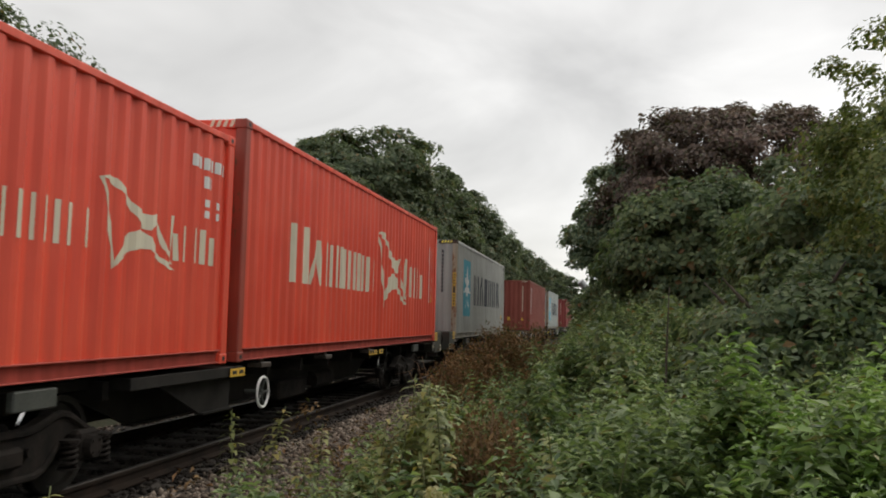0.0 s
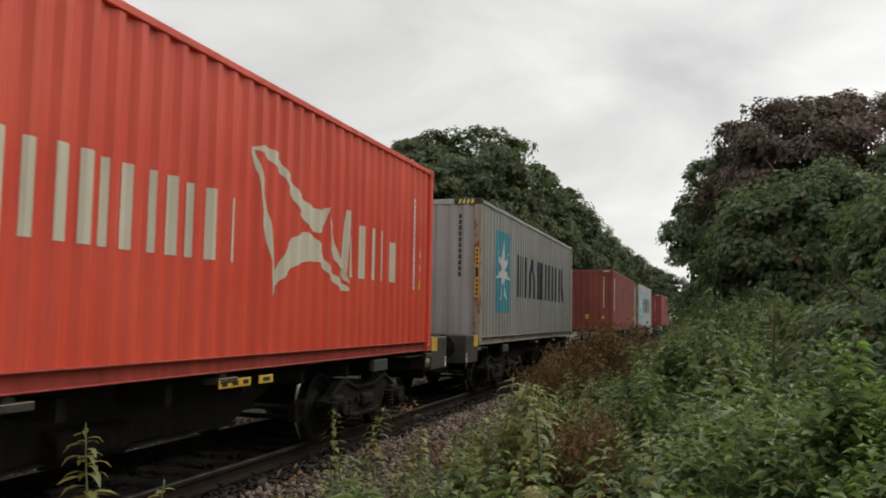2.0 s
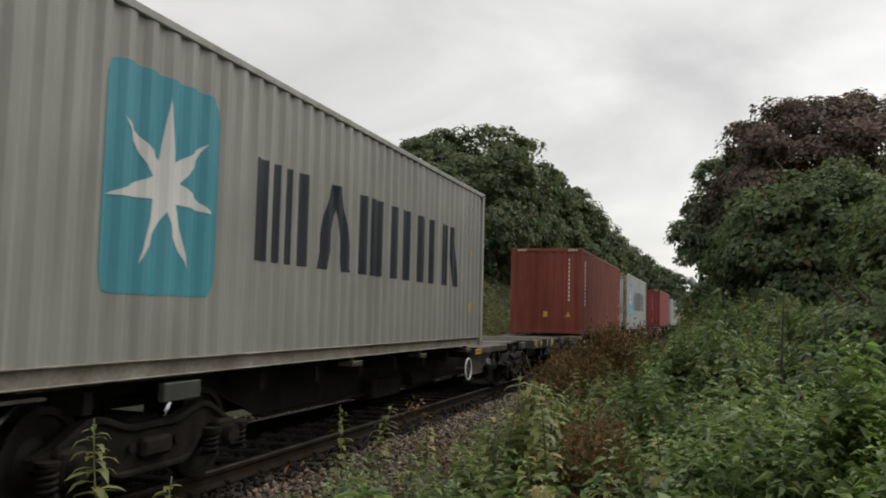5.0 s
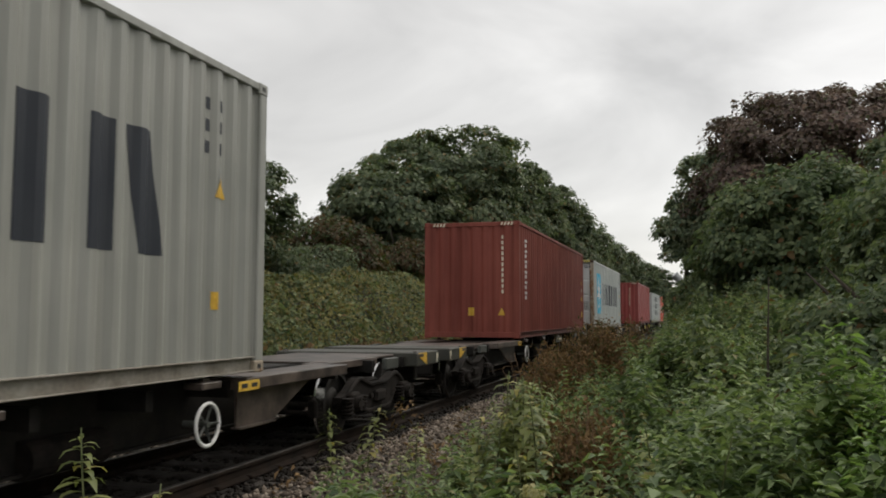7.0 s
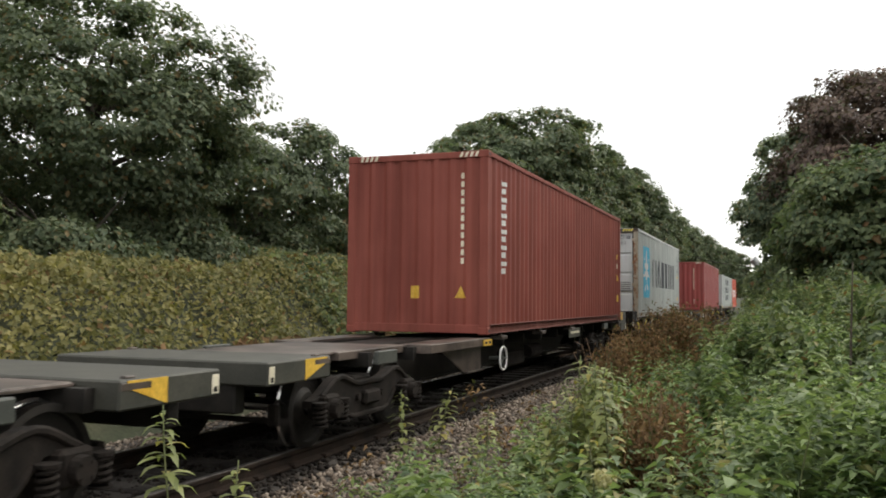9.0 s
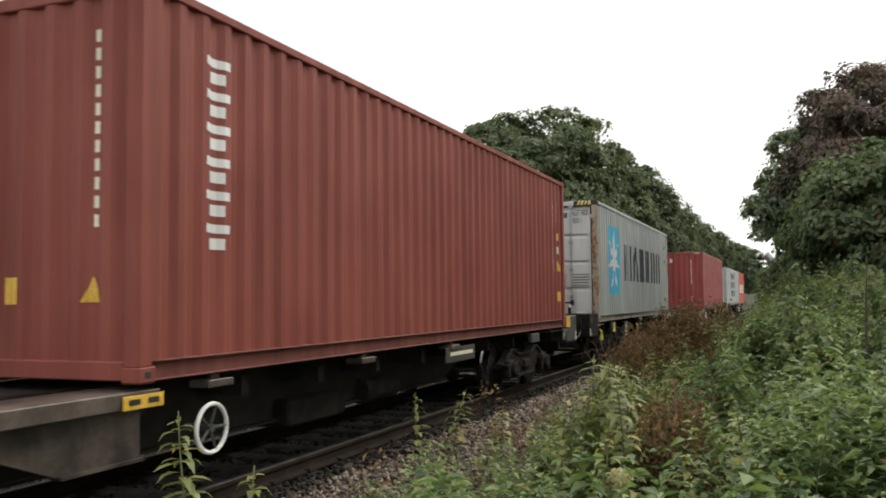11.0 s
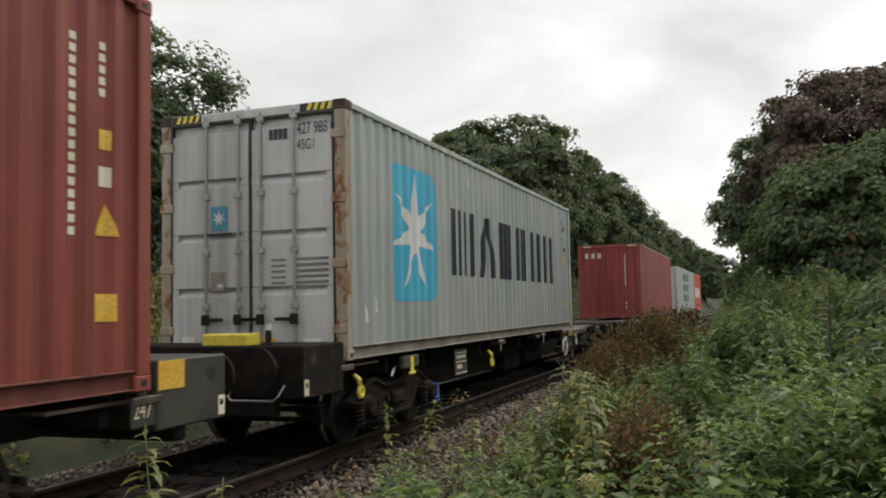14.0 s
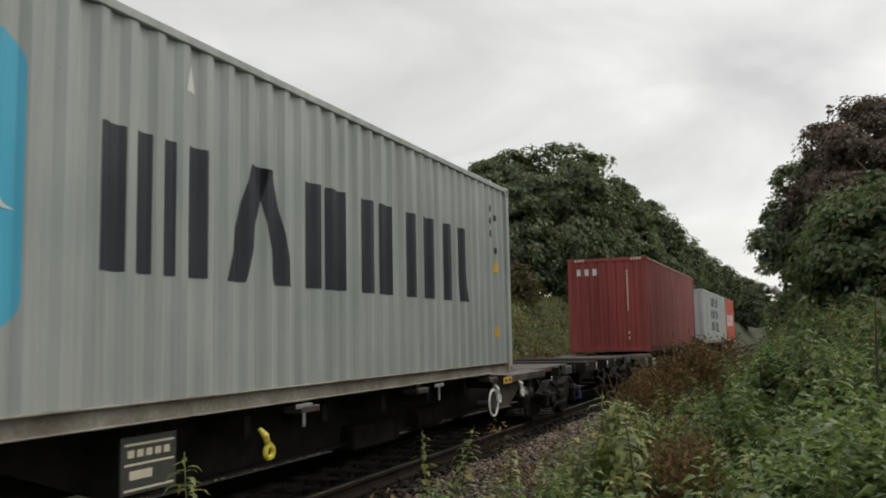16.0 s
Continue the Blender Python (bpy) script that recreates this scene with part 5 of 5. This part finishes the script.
def verge(name, label, n, mat, rng, u0, u1, y0, y1, size, depth, skew=1.6, full=True, height=verge_top, lift=0.0, per=46, spread=0.20, uneven=0.21, width=0.40):
    """Heaped growth: many small plants, each a column of leaves that widens downwards."""
    m = max(8, n // per)
    cy = y0 + (y1 - y0) * rng.random(m) ** skew
    cx = rng.uniform(u0, u1, m) + OFF + BEND * cy * cy / 2
    ct = height(cx, cy) + lift + rng.normal(0, uneven, m)
    i = rng.integers(0, m, n)
    d = depth * rng.random(n) ** 1.3
    a = rng.uniform(0, 6.283, n)
    r = (0.05 + spread * (0.35 + d / depth)) * np.sqrt(rng.random(n)) * (1 + 0.03 * np.clip(cy[i] - 8, 0, 30))
    x, y = cx[i] + r * np.cos(a), cy[i] + r * np.sin(a)
    pos = np.stack([x, y, ct[i] - d - 0.5 * r], 1)
    keep = np.hypot(x, y) > 2.3
    out = np.stack([0.8 * np.cos(a), 0.8 * np.sin(a), np.full(n, 0.55)], 1)
    return tagged(new(name, leaves(name, pos[keep], out[keep], size, mat, rng, full=full, width=width, up=0.6, loose=0.42)), label, "undergrowth", kind="stuff")


rng = np.random.default_rng(77)
def tiered(name, label, m, mat, rng, u0, u1, y0, y1, leaf=0.118, tiers=6, gap=0.066, skew=1.1, lift=0.0, uneven=0.15, lean=0.14):
    """A bed of upright plants, each with whorls of four leaves that spread and hang, one over another."""
    cy = y0 + (y1 - y0) * rng.random(m) ** skew
    cx = rng.uniform(u0, u1, m) + OFF + BEND * cy * cy / 2
    gap_at = np.hypot((cx + 0.8) / 0.75, (cy - 6.4) / 1.7) < 1      # thinner round the tall clump
    mound_at = np.hypot(cx - 1.9, cy - 9.4) < 1.15      # and under the bramble mound
    dark_at = (cx > 1.0 + 0.3 * np.sin(2.1 * cy)) & (cy > 7.0)      # ivy takes over there
    keep = (np.hypot(cx, cy) > 3.0) & ~mound_at & ~dark_at & (~gap_at | (rng.random(m) < 0.15))
    cx, cy = cx[keep], cy[keep]
    m = len(cx)
    top = verge_top(cx, cy) + lift + rng.normal(0, uneven, m) + 0.16 * wavy(cx, cy, 6.3, 4.0)
    big = rng.uniform(0.6, 1.15, m)
    tilt = rng.normal(0, lean, (m, 2))
    turn = rng.uniform(0, 6.283, m)
    k = np.arange(tiers)[None, :, None]
    w = np.arange(4)[None, None, :]
    a = turn[:, None, None] + 0.785 * k + 1.571 * w + rng.normal(0, 0.22, (m, tiers, 4))
    ln = leaf * big[:, None, None] * np.interp(k, [0, 1, 2, 4, tiers - 1], [0.38, 0.72, 1.0, 1.15, 1.0]) * rng.uniform(0.65, 1.1, a.shape)
    down = gap * big[:, None, None] * (k + 0.25 * rng.normal(0, 1, a.shape))
    p = np.stack([cx[:, None, None] - tilt[:, 0, None, None] * down, cy[:, None, None] - tilt[:, 1, None, None] * down, top[:, None, None] - down], -1)
    o = np.stack([np.cos(a), np.sin(a), np.interp(k, [0, 1, 3, tiers], [0.75, 0.3, 0.05, -0.1]) + rng.normal(0, 0.16, a.shape)], -1)
    sd = np.stack([-np.sin(a), np.cos(a), rng.normal(0, 0.25, a.shape)], -1)
    ln = ln[..., None]
    up = np.array([0, 0, 1.0])
    mid = p + o * ln * 0.45
    tip = p + o * ln * 1.0 - up * ln * rng.uniform(0.08, 0.5, a.shape)[..., None]
    lift_edge = up * ln * 0.05
    co = np.stack([p, mid + sd * ln * 0.22 + lift_edge, tip, mid - sd * ln * 0.22 + lift_edge], 3).reshape(-1, 3)
    n = len(co) // 4
    f = (np.array([[0, 1, 2], [0, 2, 3]])[None] + (np.arange(n) * 4)[:, None, None]).reshape(-1, 3)
    return tagged(new(name, raw_mesh(name, co, f, mat)), label, "undergrowth", kind="stuff")


tiered("nettle_bed", "dense bed of green nettles beside the track", 6000, L_NETTLE, rng, 3.2, 8.9, 2.6, 13.5)
tiered("far_nettle_bed", "green nettles and willowherb running up to the trees", 2600, L_BRAMBLE, rng, 4.5, 7.2, 10.5, 25, 0.12, 6, 0.07, 1.1, 0.0, 0.17)
verge("bramble_thicket", "tangled green brambles over the bank", 36000, L_BRAMBLE, rng, 4.2, 6.9, 8.5, 38, 0.10, 0.5, 1.4, full=False, lift=-0.05, per=60, uneven=0.24, width=0.6)
verge("ivy_thicket", "dark ivy and brambles heaped under the bushes", 44000, L_IVY, rng, 6.2, 10.5, 7.2, 34, 0.095, 0.5, 1.5, full=False, lift=-0.02, per=70, uneven=0.2, width=0.66)
tiered("bindweed_patch", "bright green climbing leaves over the verge", 1150, L_BRIGHT, rng, 6.0, 8.8, 3.4, 6.6, 0.105, 6, 0.062, 1.0, 0.04, 0.13, 0.3)
verge("verge_weeds", "sparse low weeds at the edge of the ballast", 8000, L_NETTLE, rng, 1.9, 3.3, 4.0, 30, 0.06, 0.3, 1.4, lift=0.06)
verge("verge_litter", "withered brown weeds along the edge of the ballast", 9000, L_DRY, rng, 1.75, 3.4, 3.5, 24, 0.07, 0.3, 1.3, lift=0.05, full=False)
verge("low_weeds", "loose low weeds on the bank round the path", 15000, L_NETTLE, rng, 2.2, 10.5, -4.5, 4.5, 0.075, 0.3, 1.0, full=False, lift=-0.1, uneven=0.2)


def hedge_top(x, y):
    v = -track_side(x, y)
    z = -0.30 + 0.62 * smooth(3.3, 4.2, v) + (1.75 + 0.05 * np.clip(y - 11, 0, 28)) * smooth(4.0, 6.6, v)
    return z + 0.17 * wavy(x, y, 1.1, 3.0) + 0.13 * wavy(x, y, 3.1, 1.0)


def hedge(name, label, n, mat, rng, v0, v1, y0, y1, size, depth):
    y = y0 + (y1 - y0) * rng.random(n) ** 1.4
    v = rng.uniform(v0, v1, n)
    x = -v + OFF + BEND * y * y / 2
    z = hedge_top(x, y) - depth * rng.random(n) ** 2
    pos = np.stack([x, y, z + 0.10 * np.sin(x * 5.3 + 2 * np.sin(y * 2.9)) * np.sin(y * 4.7 + 1.5 * np.sin(x * 3.7))], 1)
    out = np.stack([np.full(n, 0.75), np.full(n, -0.3), np.full(n, 0.6)], 1)
    return tagged(new(name, leaves(name, pos, out, size, mat, rng, full=False, width=0.6)), label, "hedge", kind="stuff")


hedge("bramble_hedge", "yellow-green bramble hedge over the far bank", 80000, L_HEDGE, rng, 3.35, 8.0, 3, 46, 0.125, 0.45)
hedge("dark_ivy", "dark green ivy among the hedge", 20000, L_BRAMBLE, rng, 4.2, 8.2, 19, 70, 0.17, 0.4)
hedge("dry_grass", "dry grass along the foot of the far bank", 9000, L_DRY, rng, 3.8, 4.6, 3, 50, 0.20, 0.25)


def nettle_mesh(rng, h, lean, mat):
    """A tall stalk with drooping opposite leaves and hanging catkins."""
    st = bmesh.new()
    k = 7
    pts = [(lean * (i / k) ** 2 * h, 0.06 * h * math.sin(2.2 * i / k), h * i / k) for i in range(k + 1)]
    tube(st, pts, [0.0065 * (1 - 0.6 * i / k) + 0.002 for i in range(k + 1)], 5)
    stalk = mesh_of("stalk", st, STALK)
    pos, out = [], []
    levels = int(h / 0.06)
    for i in range(2, levels):
        q = i / levels
        p = np.array([lean * q * q * h, 0.06 * h * math.sin(2.2 * q), h * q])
        a = i * 1.57 + rng.uniform(-0.2, 0.2)
        for m in range(4 if q > 0.5 else 3):
            b = a + m * (1.57 if q > 0.5 else 2.09) + rng.uniform(-0.3, 0.3)
            pos.append(p + np.array([0, 0, rng.uniform(-0.03, 0.03)]))
            out.append((math.cos(b), math.sin(b), 0))
    pos, out = np.array(pos), np.array(out)
    n = len(pos)
    ln = (0.13 if mat is L_TALL else 0.105) * np.interp(pos[:, 2] / h, [0, 0.5, 0.85, 1], [0.9, 1.15, 0.8, 0.45]) * rng.uniform(0.8, 1.25, n)
    ln = ln[:, None]
    up = np.array([[0, 0, 1.0]])
    side = np.cross(up, out)
    m1 = pos + out * ln * 0.45 + up * ln * 0.10
    m2 = pos + out * ln * 0.82 + up * ln * 0.02
    tip = pos + out * ln * 1.12 - up * ln * rng.uniform(0.1, 0.5, n)[:, None]
    w = ln * 0.25
    co = np.stack([pos, m1 + side * w, m1, m1 - side * w, m2 + side * w * 0.75, m2 - up * 0.004, m2 - side * w * 0.75, tip], 1).reshape(-1, 3)
    f = np.array([[0, 1, 2], [0, 2, 3], [1, 4, 5], [1, 5, 2], [2, 5, 6], [2, 6, 3], [4, 7, 5], [5, 7, 6]])
    return stalk, raw_mesh("foliage", co, (f[None] + (np.arange(n) * 8)[:, None, None]).reshape(-1, 3), mat)


HEIGHTS = ((1.2, 0.10), (1.0, -0.14), (0.85, 0.18), (1.4, 0.06), (0.7, -0.12))
nettle_kinds = [nettle_mesh(rng, h, ln, m) for m in (L_TALL, L_NETTLE) for h, ln in HEIGHTS]


def nettle(x, y, top, kind, turn):
    stalk, fol = nettle_kinds[kind]
    t = thing("nettle", "tall green stinging nettle with drooping leaves", "nettle", "nettles by the track")
    part("stalk", stalk, STALK, t)
    part("foliage", fol, fol.materials[0], t)
    h = HEIGHTS[kind % 5][0]
    t.matrix_basis = pose(x, y, top - h, 5 * math.sin(7 * x), 6 * math.cos(5 * y), turn)


# single stalks in front of the ballast, then the clump and the bed
for x, y, top, kind in ((-3.06, 4.05, 0.87, 0), (-2.76, 4.16, 0.54, 2), (-3.72, 8.81, 0.47, 0), (-3.57, 9.18, 0.48, 1), (-2.66, 8.06, 0.44, 2), (-2.73, 7.84, 0.18, 4), (-1.35, 6.68, 0.99, 3), (-1.20, 6.94, 1.00, 0), (-0.98, 6.58, 0.87, 1), (-1.17, 6.31, 0.93, 3), (-1.40, 6.36, 0.79, 1), (-0.87, 6.20, 0.72, 0), (-1.50, 6.45, 0.61, 2), (-1.74, 6.83, 0.42, 2), (-0.95, 5.74, 0.79, 3), (-0.59, 5.86, 0.72, 0), (-2.03, 7.19, 0.24, 4), (-1.08, 5.29, 0.63, 1), (-0.69, 5.20, 0.60, 2)):
    low = x > -1.02      # the ones among the dead stalks stay short
    nettle(x, y, top + (-0.22 if low else 0.08), kind + (5 if low else 0), 360 * rng.random())
for i in range(11):
    nettle(-1.27 + rng.normal(0, 0.11), 6.6 + rng.normal(0, 0.25), 1.03 + rng.uniform(-0.3, 0.16), (0, 1, 3)[i % 3], 360 * rng.random())
for i in range(150):
    y = 2.6 + 10.5 * rng.random() ** 1.2
    u = 2.9 + 5.3 * rng.random()
    x = u + OFF
    if math.hypot(x, y) > 2.4:
        nettle(x, y, float(verge_top(np.array(x), np.array(y))) + rng.uniform(-0.05, 0.15), int(rng.integers(4, 10)), 360 * rng.random())


def dry_bush(label, x, y, top, r, seed, n):
    g = np.random.default_rng(seed)
    t = thing("dry_bush", label, "bush", "withered plants by the track")
    zb = float(ground_z(np.array(x), np.array(y))) - 0.05
    st = bmesh.new()
    pos, out = [], []
    for i in range(40):
        a, q = g.uniform(0, 6.283), g.random() ** 0.5
        e = Vector((x + r * q * math.cos(a), y + r * q * math.sin(a), zb + (top - zb) * (1 - 0.35 * q * q) * g.uniform(0.75, 1.0)))
        s = Vector((x + 0.3 * r * q * math.cos(a), y + 0.3 * r * q * math.sin(a), zb))
        mid = (s + e) / 2 + Vector((g.normal(0, 0.04), g.normal(0, 0.04), 0.05))
        tube(st, [s, mid, e], [0.009, 0.007, 0.003], 5)
        for j in range(n // 40):
            f = g.uniform(0.35, 1.0)
            p = s.lerp(e, f)
            pos.append((p.x + g.normal(0, 0.09), p.y + g.normal(0, 0.09), p.z + g.normal(0, 0.08)))
            out.append((g.normal(0, 1), g.normal(0, 1), g.normal(0.3, 1)))
    tagged(part("dry_stem", st, DRYSTALK, t), kind="stuff")
    tagged(part("seed_foliage", leaves("seed_foliage", np.array(pos), np.array(out), 0.055, L_DRY, g, full=False, width=0.45), L_DRY, t), kind="stuff")


dry_bush("withered brown bush beside the track", -1.53, 13.69, 1.52, 0.9, 91, 21000)
dry_bush("withered brown bush beside the track, lower", -1.97, 12.67, 1.10, 0.62, 92, 11000)
dry_bush("withered brown bush beside the track, taller", -1.20, 14.72, 1.62, 0.78, 93, 12000)
dry_bush("dead brown stalks among the nettles", -0.98, 7.61, 1.0, 0.45, 94, 4400)
dry_bush("dead brown stalks among the nettles, low", -0.80, 6.45, 0.95, 0.34, 95, 3200)


def dead_twigs(label, x, y, z, seed):
    g = np.random.default_rng(seed)
    t = thing("dead_branch", label, "branch")
    st = bmesh.new()
    for i in range(6):
        e = Vector((x - g.uniform(0.2, 0.75), y + g.normal(0, 0.2), z + g.uniform(-0.25, 0.35)))
        m = Vector((x - 0.2, y, z + 0.1)).lerp(e, 0.6) + Vector((0, 0, g.uniform(0, 0.12)))
        tube(st, [(x, y, z - 0.75), m, e], [0.006, 0.004, 0.0015], 5)
    tagged(part("twigs", st, DRYSTALK, t), kind="stuff")


dead_twigs("bare dead twigs leaning towards the track", -2.32, 12.87, 0.66, 5)

stem = thing("dead_plant", "thin dark dead stem standing in the brambles", "stem")
part("stalk", tube(bmesh.new(), [(0.67, 9.1, 0.2), (0.69, 9.12, 1.2), (0.72, 9.15, 1.95)], [0.014, 0.012, 0.005], 6), BARK, stem)

bloom = thing("wild_flower", "pale cream flower head on a leaning stalk", "flower")
part("stalk", tube(bmesh.new(), [(-0.83, 4.90, -0.2), (-0.87, 4.87, 0.2), (-0.89, 4.85, 0.54)], [0.007, 0.006, 0.004], 6), STALK, bloom)
g = np.random.default_rng(8)
d = g.normal(0, 1, (190, 3))
d /= np.linalg.norm(d, axis=1, keepdims=True)
tagged(part("flower_head", leaves("flower_head", np.array((-0.89, 4.85, 0.57)) + d * np.array((0.055, 0.055, 0.032)), d, 0.03, L_BLOOM, g, full=False, width=0.6), L_BLOOM, bloom, "crowded cream petals"), kind="stuff")

# palisade fence on top of the far bank
fence = thing("palisade_fence", "weathered steel palisade fence above the far bank", "fence", kind="structure")
pale_me = bmesh.new()
plate(pale_me, [(-0.035, 0), (0.035, 0), (0.035, 1.78), (0.0, 1.9), (-0.035, 1.78)], -0.015, 0.015)
pale_me = mesh_of("pale", pale_me, DARKFENCE)
for i in range(150):
    y = 4 + 0.16 * i
    p = new("pale", pale_me)
    p.parent, p.matrix_basis = fence, pose(-14.6, y, 0.22 + 0.045 * max(0, min(y - 11, 28)) * 0.9)
for z in (0.35, 1.5):
    fr = bmesh.new()
    tube(fr, [(-14.64, 4, 0.22 + z), (-14.64, 11, 0.22 + z), (-14.64, 28, 0.22 + z + 0.69)], [0.03, 0.03, 0.03], 6)
    part("fence_rail", fr, DARKFENCE, fence)

# a grey post with a round head where the line bends away
sx, sy, _ = on_track(56, 4.3)
sig = thing("trackside_post", "pale grey trackside post with a tilted round head", "post")
pb = bmesh.new()
cyl(pb, (sx, sy, -0.5), (sx, sy, 3.5), 0.14, 0.12, 14)
part("post", pb, GALV, sig)
hb = bmesh.new()
cyl(hb, (sx - 0.40, sy - 0.1, 4.15), (sx + 0.12, sy + 0.1, 3.5), 0.24, 0.24, 18)
part("head", hb, GALV, sig, "round pale grey signal head")
wire = thing("overhead_cable", "thin dark cable hanging beside the trees", "cable")
wb = bmesh.new()
tx, ty, _ = on_track(63, -7.0)
wp = [(tx + (sx - tx) * q, ty + (sy - ty) * q, 8.6 - 5.0 * q - 1.1 * math.sin(math.pi * q)) for q in np.linspace(0, 1, 12)]
tube(wb, wp, [0.018] * 12, 5)
part("cable", wb, FRAME, wire)


# ---- what moves ----
def motions():
    for ob, mid, z in train:
        rows = []
        for i in range(17):
            x, y, h = on_track(mid - gone(i))
            rows.append((float(i), pose(x, y, z, 0, 0, h)))
        walk(ob, rows)
    for ws, a in wheelsets:
        walk(ws, [(i / 8, pose(0, a, WR, math.degrees(gone(i / 8) / WR), 0, 0)) for i in range(129)])


motions()
